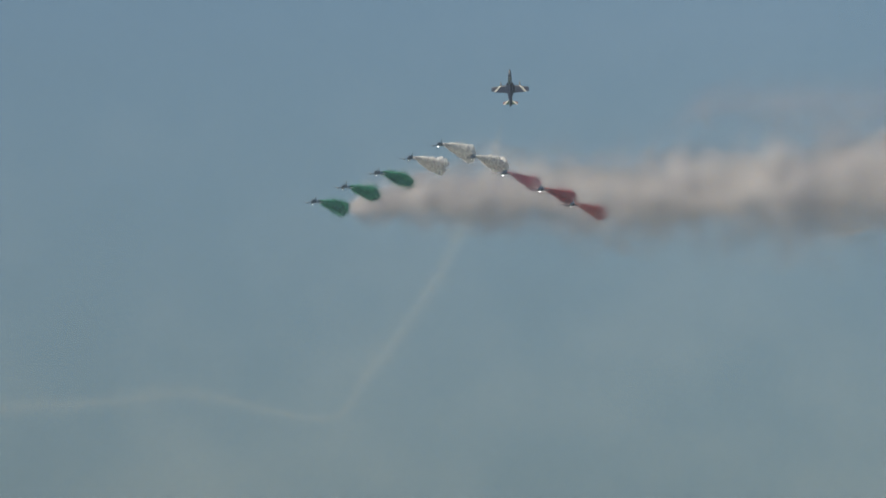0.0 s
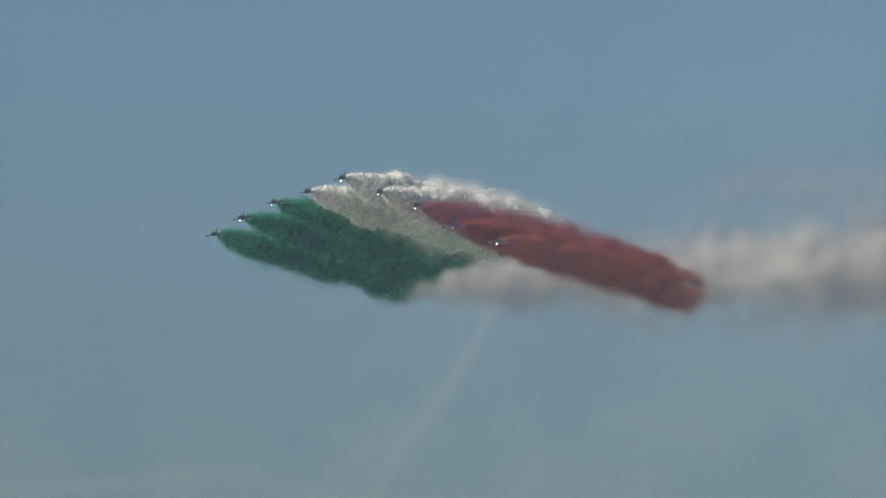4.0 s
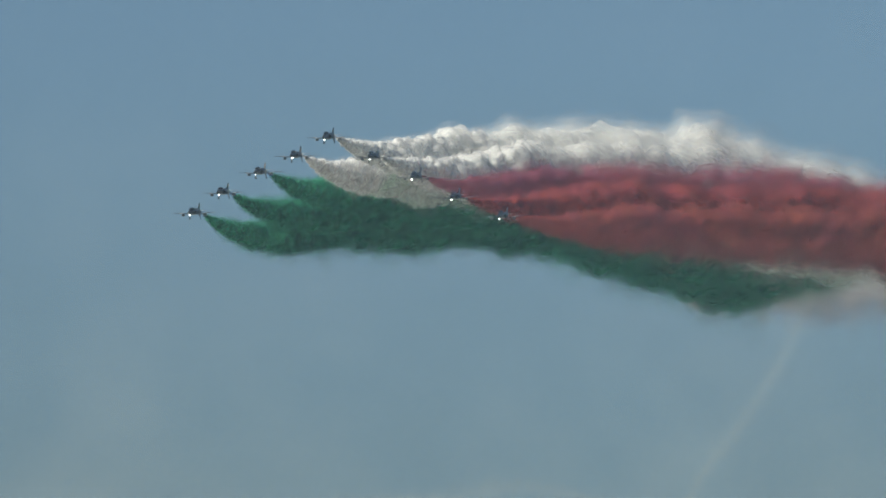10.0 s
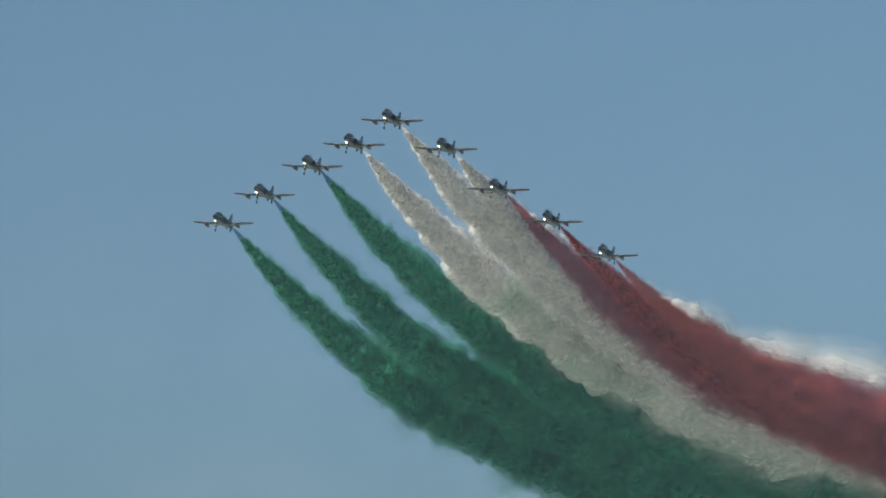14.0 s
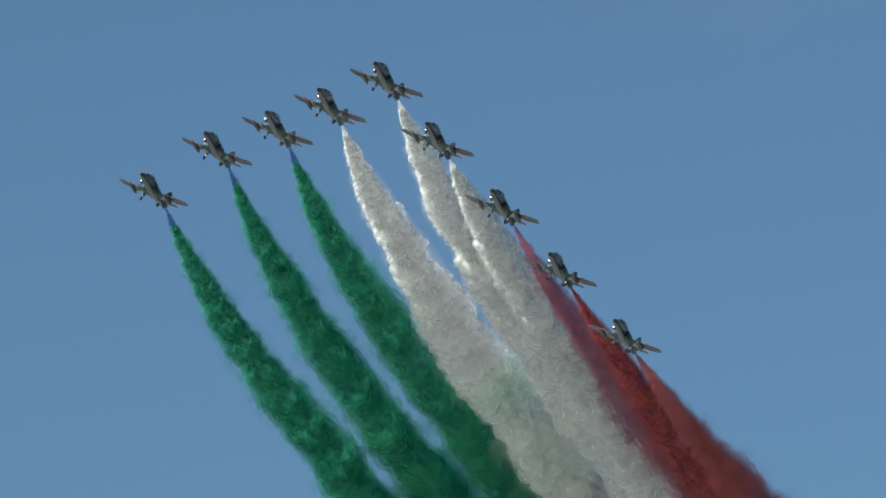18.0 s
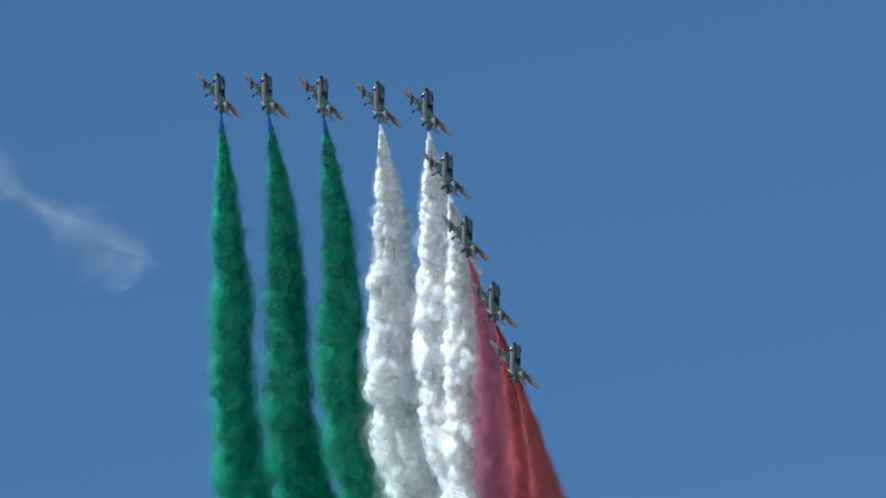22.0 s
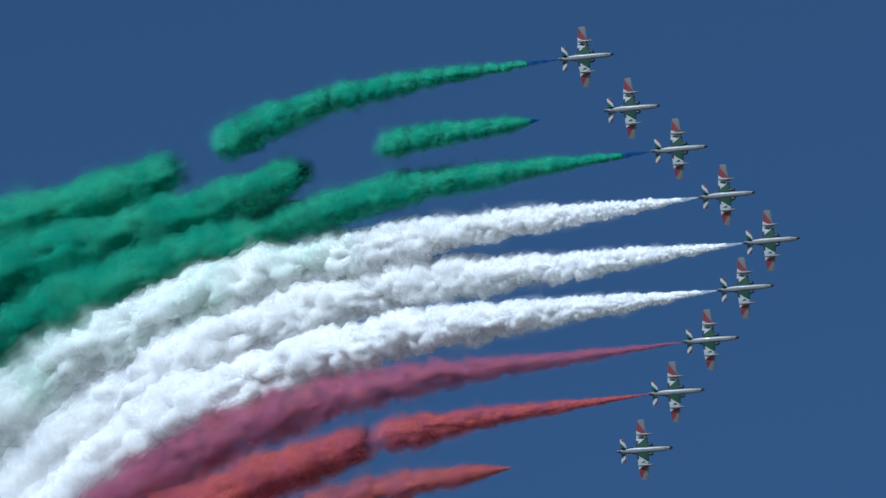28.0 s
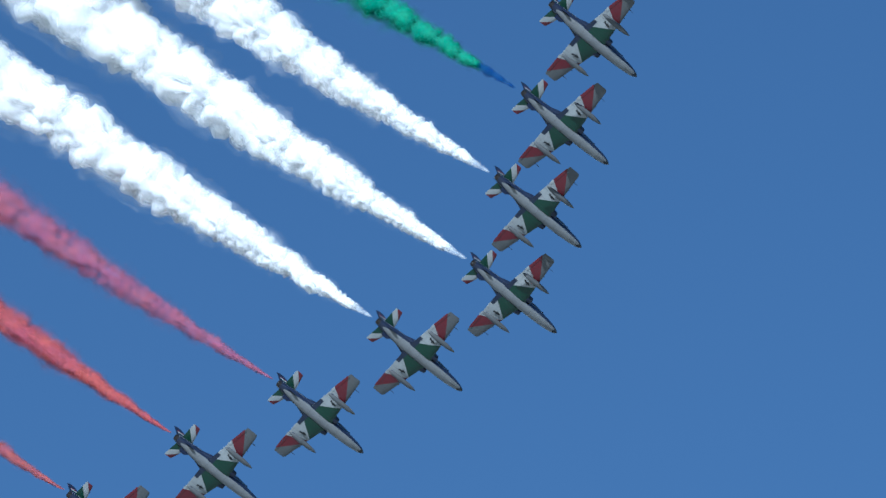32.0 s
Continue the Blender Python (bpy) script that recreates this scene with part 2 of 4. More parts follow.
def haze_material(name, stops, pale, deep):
    """Grey haze painted as colour low over the ground, thinning upwards, with faint clouds."""
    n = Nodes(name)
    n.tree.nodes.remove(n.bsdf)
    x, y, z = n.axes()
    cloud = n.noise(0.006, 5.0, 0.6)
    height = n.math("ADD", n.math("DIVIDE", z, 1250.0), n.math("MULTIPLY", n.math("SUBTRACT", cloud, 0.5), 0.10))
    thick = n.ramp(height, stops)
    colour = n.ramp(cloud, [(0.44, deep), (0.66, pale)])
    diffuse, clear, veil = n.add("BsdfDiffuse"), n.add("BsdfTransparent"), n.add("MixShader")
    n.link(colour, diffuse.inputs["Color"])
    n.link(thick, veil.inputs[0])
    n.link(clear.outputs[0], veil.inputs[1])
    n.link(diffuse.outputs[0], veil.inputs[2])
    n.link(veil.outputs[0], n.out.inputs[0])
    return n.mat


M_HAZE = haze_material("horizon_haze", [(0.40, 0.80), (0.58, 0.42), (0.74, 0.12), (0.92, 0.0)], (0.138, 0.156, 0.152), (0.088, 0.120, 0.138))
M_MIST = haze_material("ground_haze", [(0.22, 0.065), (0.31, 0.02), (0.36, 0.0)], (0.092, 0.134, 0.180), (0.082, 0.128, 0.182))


# ---- mesh helpers ----
def mesh_object(name, verts, faces, mats, parent=None, label="", index=None, smooth=True):
    me = bpy.data.meshes.new(name)
    me.from_pydata([tuple(v) for v in verts], [], faces)
    for m in mats:
        me.materials.append(m)
    if index is not None:
        me.polygons.foreach_set("material_index", index)
    if smooth:
        me.polygons.foreach_set("use_smooth", [True] * len(me.polygons))
    me.update()
    ob = new(name, me)
    if parent:
        ob.parent = parent
    return tagged(ob, label) if label else ob


def part(name, bm, material, parent, label="", smooth=True):
    """One bmesh as one mesh object under a thing or a part."""
    bmesh.ops.recalc_face_normals(bm, faces=bm.faces)
    me = bpy.data.meshes.new(name)
    bm.to_mesh(me)
    bm.free()
    me.materials.append(material)
    if smooth:
        me.polygons.foreach_set("use_smooth", [True] * len(me.polygons))
        me.set_sharp_from_angle(angle=radians(38))
    ob = new(name, me)
    ob.parent = parent
    return tagged(ob, label) if label else ob


def loft(stations, sides=20, power=2.2):
    """A closed body along y from (y, x, z, half width, half height) stations with rounded sections."""
    bm = bmesh.new()
    rings = []
    for y, x, z, w, h in stations:
        ring = []
        for k in range(sides):
            a = 2 * math.pi * k / sides
            c, s_ = math.cos(a), math.sin(a)
            ring.append(bm.verts.new((x + w * math.copysign(abs(c) ** (2 / power), c), y, z + h * math.copysign(abs(s_) ** (2 / power), s_))))
        rings.append(ring)
    for a, b in zip(rings, rings[1:]):
        for k in range(sides):
            bm.faces.new((a[k], a[(k + 1) % sides], b[(k + 1) % sides], b[k]))
    bm.faces.new(rings[0])
    bm.faces.new(rings[-1])
    return bm


def aerofoil(sections, across="x"):
    """A wing-like body; sections of (span place, leading y, trailing y, height, thickness)."""
    profile = [(0.0, 0.0), (0.04, 0.55), (0.16, 0.9), (0.38, 1.0), (0.7, 0.6), (1.0, 0.06),
               (1.0, -0.06), (0.7, -0.45), (0.38, -0.8), (0.16, -0.75), (0.04, -0.45)]
    bm = bmesh.new()
    rings = []
    for place, lead, trail, height, thick in sections:
        ring = []
        for u, v in profile:
            y, off = lead + (trail - lead) * u, v * thick / 2
            ring.append(bm.verts.new((place, y, height + off) if across == "x" else (height + off, y, place)))
        rings.append(ring)
    n = len(profile)
    for a, b in zip(rings, rings[1:]):
        for k in range(n):
            bm.faces.new((a[k], a[(k + 1) % n], b[(k + 1) % n], b[k]))
    bm.faces.new(rings[0])
    bm.faces.new(rings[-1])
    return bm


def tube(a, b, r, r2=None, sides=10):
    a, b = Vector(a), Vector(b)
    bm = bmesh.new()
    m = Matrix.Translation((a + b) / 2) @ (b - a).to_track_quat("Z", "Y").to_matrix().to_4x4()
    bmesh.ops.create_cone(bm, cap_ends=True, segments=sides, radius1=r, radius2=r if r2 is None else r2, depth=(b - a).length, matrix=m)
    return bm


def wheel_mesh(centre, r, width):
    c = Vector(centre)
    bm = tube(c - Vector((width / 2, 0, 0)), c + Vector((width / 2, 0, 0)), r, sides=18)
    bmesh.ops.bevel(bm, geom=[e for e in bm.edges if abs(e.verts[0].co.x - e.verts[1].co.x) < 1e-5], offset=width * 0.28, segments=2, affect="EDGES")
    return bm


# ---- the ground under the flight line ----
def build_ground():
    bm = bmesh.new()
    bmesh.ops.create_grid(bm, x_segments=40, y_segments=40, size=4900)
    for v in bm.verts:
        v.co.z = 0.0 if v.co.length < 300 else 1.2 * noise.noise(v.co * 0.002)
    bmesh.ops.recalc_face_normals(bm, faces=bm.faces)
    me = bpy.data.meshes.new("ground")
    bm.to_mesh(me)
    bm.free()
    me.materials.append(M_GROUND)
    tagged(new("ground", me), "flat unseen ground under the display, kept pale to bounce light up", "ground", kind="structure")


build_ground()


def haze_sheet(verts, faces, far, spread, top):
    """Adds a curved sheet of haze that stands on the ground at a distance."""
    across, high, start = 60, 24, len(verts)
    for i in range(across + 1):
        a = radians(-spread + 2 * spread * i / across)
        for j in range(high + 1):
            verts.append((far * math.sin(a), far * math.cos(a), -5 + top * j / high))
    for i in range(across):
        for j in range(high):
            p = start + i * (high + 1) + j
            faces.append((p, p + 1, p + high + 2, p + high + 1))


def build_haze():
    """A far painted bank on the horizon, and thin tinted sheets for the ground haze that pale what is farther off."""
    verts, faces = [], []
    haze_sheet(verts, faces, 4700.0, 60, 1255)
    tagged(mesh_object("backdrop", verts, faces, [M_HAZE]), "backdrop sheet painted with grey haze and faint clouds low over the horizon", "haze", kind="structure")
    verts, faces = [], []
    # see-through sheets tinted as air haze, added to pale what lies beyond
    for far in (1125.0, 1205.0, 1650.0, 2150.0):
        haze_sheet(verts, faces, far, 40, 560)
    tagged(mesh_object("ground_haze", verts, faces, [M_MIST]), "thin see-through sheets tinted as bluish haze over the ground", "haze", kind="stuff")


build_haze()


# ---- the jets: nose towards +y, right wing towards +x ----
def build_jet(label):
    jet = new("jet_trainer")
    jet.empty_display_size = 2
    body = part("fuselage", loft([
        (5.72, 0, -0.14, 0.05, 0.05), (5.55, 0, -0.13, 0.18, 0.18), (5.2, 0, -0.10, 0.31, 0.33), (4.6, 0, -0.04, 0.42, 0.48),
        (3.8, 0, 0.0, 0.50, 0.60), (2.8, 0, 0.02, 0.55, 0.68), (1.4, 0, 0.04, 0.59, 0.74), (0.0, 0, 0.06, 0.61, 0.76),
        (-1.4, 0, 0.10, 0.64, 0.70), (-2.8, 0, 0.16, 0.54, 0.58), (-3.9, 0, 0.22, 0.44, 0.47), (-4.7, 0, 0.25, 0.36, 0.38)], 26), M_BODY, jet)
    part("exhaust_nozzle", loft([(-4.68, 0, 0.25, 0.33, 0.35), (-4.95, 0, 0.25, 0.29, 0.31), (-4.96, 0, 0.25, 0.24, 0.26), (-4.72, 0, 0.25, 0.20, 0.22)], 20), M_BURNT, body, "burnt metal exhaust nozzle")
    spine = part("spine", loft([(1.3, 0, 0.72, 0.40, 0.34), (0.4, 0, 0.74, 0.38, 0.30), (-1.0, 0, 0.66, 0.30, 0.24), (-2.6, 0, 0.56, 0.2, 0.2), (-3.8, 0, 0.5, 0.12, 0.14)], 14), M_NAVY, body)
    canopy = part("canopy", loft([(4.35, 0, 0.34, 0.10, 0.06), (4.0, 0, 0.46, 0.30, 0.22), (3.4, 0, 0.62, 0.42, 0.42), (2.6, 0, 0.74, 0.46, 0.48), (1.9, 0, 0.78, 0.45, 0.46), (1.2, 0, 0.74, 0.40, 0.36)], 18), M_CANOPY, jet, "dark glass two-seat canopy")
    for y, r in ((3.62, 0.40), (2.35, 0.50)):
        bm = bmesh.new()
        ring = []
        for k in range(15):
            a = math.pi * k / 14
            ring.append([bm.verts.new((q * math.cos(a) * 0.92, y + dy, 0.66 + q * math.sin(a))) for q, dy in ((r, -0.05), (r + 0.05, -0.05), (r + 0.05, 0.05), (r, 0.05))])
        for p, q in zip(ring, ring[1:]):
            for k in range(4):
                bm.faces.new((p[k], p[(k + 1) % 4], q[(k + 1) % 4], q[k]))
        part("canopy_arch", bm, M_NAVY, canopy)
    for side in (1, -1):
        wing = part("wing", aerofoil([
            (side * 0.45, 1.35, -1.25, -0.42, 0.34), (side * 1.5, 1.15, -1.12, -0.36, 0.28), (side * 2.7, 0.97, -0.98, -0.28, 0.23),
            (side * 4.2, 0.75, -0.80, -0.17, 0.17), (side * 5.25, 0.60, -0.68, -0.10, 0.12), (side * 5.43, 0.45, -0.62, -0.09, 0.05)]), M_WING, jet)
        part("aileron", aerofoil([(side * 3.0, -0.62, -1.02, -0.26, 0.075), (side * 5.1, -0.45, -0.76, -0.12, 0.06)]), M_WING, wing)
        part("wing_fence", loft([(0.95, side * 3.55, -0.14, 0.02, 0.09), (0.0, side * 3.55, -0.10, 0.02, 0.12), (-0.6, side * 3.55, -0.14, 0.02, 0.07)], 8), M_NAVY, wing)
        part("wing_mark", loft([(0.40, side * 2.08, -0.475, 0.05, 0.012), (0.05, side * 2.1, -0.47, 0.15, 0.014), (0.0, side * 2.12, -0.47, 0.06, 0.014), (-0.3, side * 2.2, -0.45, 0.10, 0.012)], 10), M_BLACK, wing, "black painted mark under the wing")
        part("pitot_boom", tube((side * 4.5, 0.5, -0.17), (side * 4.5, 1.15, -0.17), 0.035, 0.02, 8), M_BLACK, wing)
        tank = part("wing_tank", loft([
            (2.25, side * 2.75, -0.74, 0.03, 0.03), (1.95, side * 2.75, -0.74, 0.13, 0.13), (1.4, side * 2.75, -0.74, 0.22, 0.22), (0.4, side * 2.75, -0.74, 0.25, 0.25),
            (-0.4, side * 2.75, -0.74, 0.21, 0.21), (-0.9, side * 2.75, -0.74, 0.10, 0.10), (-1.05, side * 2.75, -0.74, 0.02, 0.02)], 16), M_PALE, jet, "pale grey under-wing smoke tank")
        part("pylon", loft([(0.9, side * 2.75, -0.42, 0.03, 0.10), (0.6, side * 2.75, -0.42, 0.07, 0.16), (-0.4, side * 2.75, -0.40, 0.07, 0.16), (-0.7, side * 2.75, -0.38, 0.03, 0.10)], 8), M_NAVY, tank)
        intake = part("air_intake", loft([(1.75, side * 0.78, 0.0, 0.30, 0.40), (1.2, side * 0.82, -0.02, 0.36, 0.46), (0.0, side * 0.76, -0.02, 0.36, 0.44), (-1.3, side * 0.60, 0.04, 0.26, 0.34), (-2.2, side * 0.46, 0.1, 0.12, 0.2)], 16), M_NAVY, jet, "dark air intake fairing at the wing root")
        # black plate across the mouth, painted for the dark of the hollow duct
        part("intake_mouth", loft([(1.775, side * 0.79, 0.0, 0.24, 0.33), (1.72, side * 0.79, 0.0, 0.25, 0.34)], 16), M_BLACK, intake)
        part("tailplane", aerofoil([(side * 0.2, -3.15, -4.35, 0.42, 0.16), (side * 1.2, -3.42, -4.42, 0.42, 0.12), (side * 2.05, -3.68, -4.45, 0.42, 0.08), (side * 2.12, -3.8, -4.42, 0.42, 0.03)]), M_TAIL, jet)
        part("ventral_fin", aerofoil([(-0.08, -2.7, -3.9, side * 0.30, 0.07), (-0.35, -3.0, -3.95, side * 0.42, 0.05), (-0.62, -3.35, -3.95, side * 0.54, 0.03)], "z"), M_NAVY, jet)
    fin = part("fin", aerofoil([(0.5, -2.35, -4.35, 0, 0.22), (1.2, -3.15, -4.65, 0, 0.16), (2.0, -3.95, -4.95, 0, 0.10), (2.28, -4.3, -5.0, 0, 0.05)], "z"), M_FIN, jet)
    part("rudder", aerofoil([(0.55, -4.36, -4.72, 0, 0.05), (2.1, -4.97, -5.22, 0, 0.03)], "z"), M_NAVY, fin)
    for name, foot, top, r in (("nose_gear", (0, 4.05, -1.55), (0, 4.05, -0.45), 0.20), ("main_gear", (1.35, -0.25, -1.45), (1.15, -0.25, -0.40), 0.28), ("main_gear", (-1.35, -0.25, -1.45), (-1.15, -0.25, -0.40), 0.28)):
        top = Vector(top)
        bm = tube((0, 0, 0), Vector(foot) - top, 0.075, 0.06)
        leg = part(name, bm, M_STEEL, jet)
        leg.location = top
        part("gear_wheel", wheel_mesh(Vector(foot) - top, r, 0.16), M_RUBBER, leg, "black rubber wheel")
        part("gear_door", loft([(0.35, 0.09, -0.35, 0.015, 0.25), (-0.35, 0.09, -0.35, 0.015, 0.25)], 8), M_PALE, leg)
        if name == "nose_gear":
            # the deep hood is added to narrow the lamp to a forward beam
            lamp_part = part("landing_light", loft([(0.06, 0, -0.30, 0.10, 0.10), (0.15, 0, -0.30, 0.17, 0.17), (0.68, 0, -0.30, 0.17, 0.17), (0.68, 0, -0.30, 0.15, 0.15), (0.20, 0, -0.30, 0.15, 0.15)], 14), M_NAVY, leg, "lit landing light in a deep hood on the nose leg")
            part("lens", loft([(0.215, 0, -0.30, 0.02, 0.02), (0.215, 0, -0.30, 0.149, 0.149), (0.205, 0, -0.30, 0.149, 0.149)], 14), M_LAMP, lamp_part, "glowing white lamp glass")
    return tagged(jet, label, "jet aircraft", "aerobatic jets in formation")


JET_LABEL = {
    "leader": "navy aerobatic jet leading the formation, trailing white smoke",
    "left": "navy aerobatic jet with tricolour wings trailing %s smoke",
}
COLOURS = {"leader": "white", "left_1": "white", "right_1": "white", "left_2": "green", "left_3": "green", "left_4": "green",
           "right_2": "red", "right_3": "red", "right_4": "red"}
JETS = {"leader": build_jet(JET_LABEL["leader"])}
for name_, colour_ in COLOURS.items():
    if name_ != "leader":
        JETS[name_] = copy_thing(JETS["leader"], pose(0, 0, 0))
        tagged(JETS[name_], JET_LABEL["left"] % colour_)
SOLO = copy_thing(JETS["leader"], pose(0, 0, 0))
tagged(SOLO, "lone navy aerobatic jet pulling up steeply above the formation", group="solo display jet")


# ---- smoke ----
AGES = [0.004, 0.025, 0.05, 0.08, 0.115, 0.155, 0.20, 0.25, 0.31, 0.38, 0.46, 0.55, 0.65, 0.77, 0.91, 1.07, 1.26, 1.48, 1.74,
        2.05, 2.4, 2.8, 3.25, 3.7, 4.2, 4.7, 5.2, 5.8, 6.4, 7.0, 7.7, 8.4, 9.2, 10.0]
# skins of a puff from the inside out: reach, relief, thickness of the vapour, heaped or soft, corners around and along
FRESH = [(0.18, 0.6, 0.95, True, 18, 8), (0.54, 1.4, 1.0, True, 64, 30), (0.64, 1.5, 0.72, True, 64, 30), (0.72, 1.5, 0.34, True, 40, 18),
         (0.80, 0.7, 0.12, False, 30, 14), (0.94, 0.7, 0.06, False, 28, 12), (1.10, 0.7, 0.03, False, 26, 10)]
AGED = [(0.20, 0.5, 0.90, True, 16, 8), (0.46, 0.8, 0.85, True, 40, 18), (0.60, 0.9, 0.58, True, 40, 18), (0.74, 1.0, 0.30, True, 36, 16),
        (0.86, 0.7, 0.12, False, 28, 12), (1.02, 0.7, 0.06, False, 26, 10), (1.20, 0.7, 0.03, False, 24, 10)]
DYED = [(0.18, 0.5, 0.90, True, 16, 8), (0.50, 1.0, 0.88, True, 44, 20), (0.63, 1.1, 0.58, True, 44, 20), (0.76, 1.1, 0.30, True, 36, 16),
        (0.90, 0.8, 0.11, False, 28, 12), (1.06, 0.8, 0.05, False, 26, 10), (1.26, 0.8, 0.02, False, 24, 10)]
PACE = 62.0  # metres of plume laid down in a second


def plume_radius(age):
    return 0.10 + 6.6 * (1 - math.exp(-age / 0.85)) + min(5.0, 0.8 * max(0.0, age - 1.4))


_ages = np.arange(0.0, 12.0, 0.002)
_rolled = np.cumsum([0.002 * PACE / plume_radius(a) for a in _ages])


def heads(p):
    """Height of a crowd of rounded heads of mixed sizes, of about one unit across."""
    near, seeds = noise.voronoi(p)
    best = 0.0
    for d, q in zip(near, seeds):
        r = 0.50 + 0.42 * abs(math.sin(91.7 * q.x + 47.3 * q.y + 23.9 * q.z))
        if d < r:
            best = max(best, math.sqrt(r * r - d * d))
    return best


def vapour_mesh(verts, faces, thick, flow):
    """A mesh of nested skins that carries the thickness of its vapour and the place in its turbulence."""
    me = bpy.data.meshes.new("puff")
    me.from_pydata(verts, [], faces)
    me.attributes.new("thickness", "FLOAT", "POINT").data.foreach_set("value", thick)
    me.attributes.new("flow", "FLOAT_VECTOR", "POINT").data.foreach_set("vector", [c for v in flow for c in v])
    me.polygons.foreach_set("use_smooth", [True] * len(faces))
    me.update()
    return me


def plume_mesh(k, dyed):
    """A stretch of plume along -y in nested skins of vapour, thick inside, thinning outwards and towards both ends."""
    t0, t1 = AGES[k], AGES[k + 1]
    middle, reach = (t0 + t1) / 2, 0.86 * (t1 - t0) * PACE
    aged = max(0.0, min(1.0, (middle - 1.6) / 1.4))
    cell = 0.56
    less = 0.6 if k < 6 else 1.0
    verts, faces, thick, flow = [], [], [], []
    for size, relief, dense, heaped, around, along in (DYED if dyed else AGED if aged > 0.5 else FRESH):
        around, along = int(around * less), int(along * less)
        start = len(verts)
        for i in range(along + 1):
            u = -1 + 2 * i / along
            age = max(0.0, middle + u * reach / PACE)
            w, along_it = plume_radius(age), -float(np.interp(age, _ages, _rolled))
            fade = 1 - max(0.0, (abs(u) - 0.25) / 0.75) ** 1.5
            for j in range(around):
                a = 2 * math.pi * j / around
                spot = Vector((math.cos(a), along_it, math.sin(a)))
                far = spot / cell
                sway = noise.noise_vector(far * 0.45)
                if heaped:
                    rough = 0.74 * heads(far + 0.45 * sway) + 0.24 * heads(far * 2.2 + sway) + 0.10 * heads(far * 4.7)
                else:
                    rough = 0.5 + 0.6 * noise.noise(far * 0.8) + 0.35 * noise.noise(far * 2.1)
                r = w * size * max(0.1, 1 + relief * (rough - 0.5) + 0.34 * noise.noise(spot * 0.6))
                shift = sway * (0.10 * w * size)
                verts.append((r * spot.x + shift.x, -u * reach + shift.y, r * spot.z + shift.z))
                thick.append(dense * fade)
                flow.append(Vector((spot.x * size, spot.y, spot.z * size)))
        if start:
            faces.append((start - 1, start, start + 1))
        for i in range(along):
            for j in range(around):
                p, q = start + i * around + j, start + i * around + (j + 1) % around
                faces.append((p, q, q + around, p + around))
    return vapour_mesh(verts, faces, thick, flow)


PLUME = {dyed: [plume_mesh(k, dyed) for k in range(len(AGES) - 1)] for dyed in (False, True)}
for me_ in PLUME[False] + PLUME[True]:
    me_.materials.append(SMOKE["white"])


def build_trail(colour, shade):
    trail = new("smoke_trail")
    tagged(trail, "thick billowing %s smoke trail behind a jet" % colour, "smoke trail", "smoke trails of the formation")
    puffs = []
    for k, me in enumerate(PLUME[colour != "white"]):
        puff = new("puff", me)
        puff.parent = trail
        kind = "blue" if colour == "green" and k < 3 else "thin" if colour == "white" and k < 2 else "white" if shade == "mixed" and k < 15 else shade
        if colour == "white":
            wide = min(1.15, 0.88 + 0.025 * max(0, k - 12))
        else:
            wide = min(1.0, 0.62 + 0.05 * max(0, k - 10)) if colour == "red" else min(1.05, 0.82 + 0.03 * max(0, k - 14))
        puff.scale = (wide, 1.0, wide)
        puff.material_slots[0].link, puff.material_slots[0].material = "OBJECT", SMOKE[kind]
        puffs.append(puff)
    return puffs


SHADES = {"left_1": "mixed", "right_3": "vermilion", "right_4": "orange"}
TRAILS = {name: build_trail(colour, SHADES.get(name, colour)) for name, colour in COLOURS.items()}


def spline(points, n):
    """Catmull-Rom through rows of numbers, n steps a span."""
    pts = [np.array(p, float) for p in points]
    pts = [2 * pts[0] - pts[1]] + pts + [2 * pts[-1] - pts[-2]]
    out = []
    for a, b, c, d in zip(pts, pts[1:], pts[2:], pts[3:]):
        for i in range(n):
            t = i / n
            out.append(0.5 * (2 * b + (c - a) * t + (2 * a - 5 * b + 4 * c - d) * t ** 2 + (3 * b - a - 3 * c + d) * t ** 3))
    out.append(pts[-2])
    return out


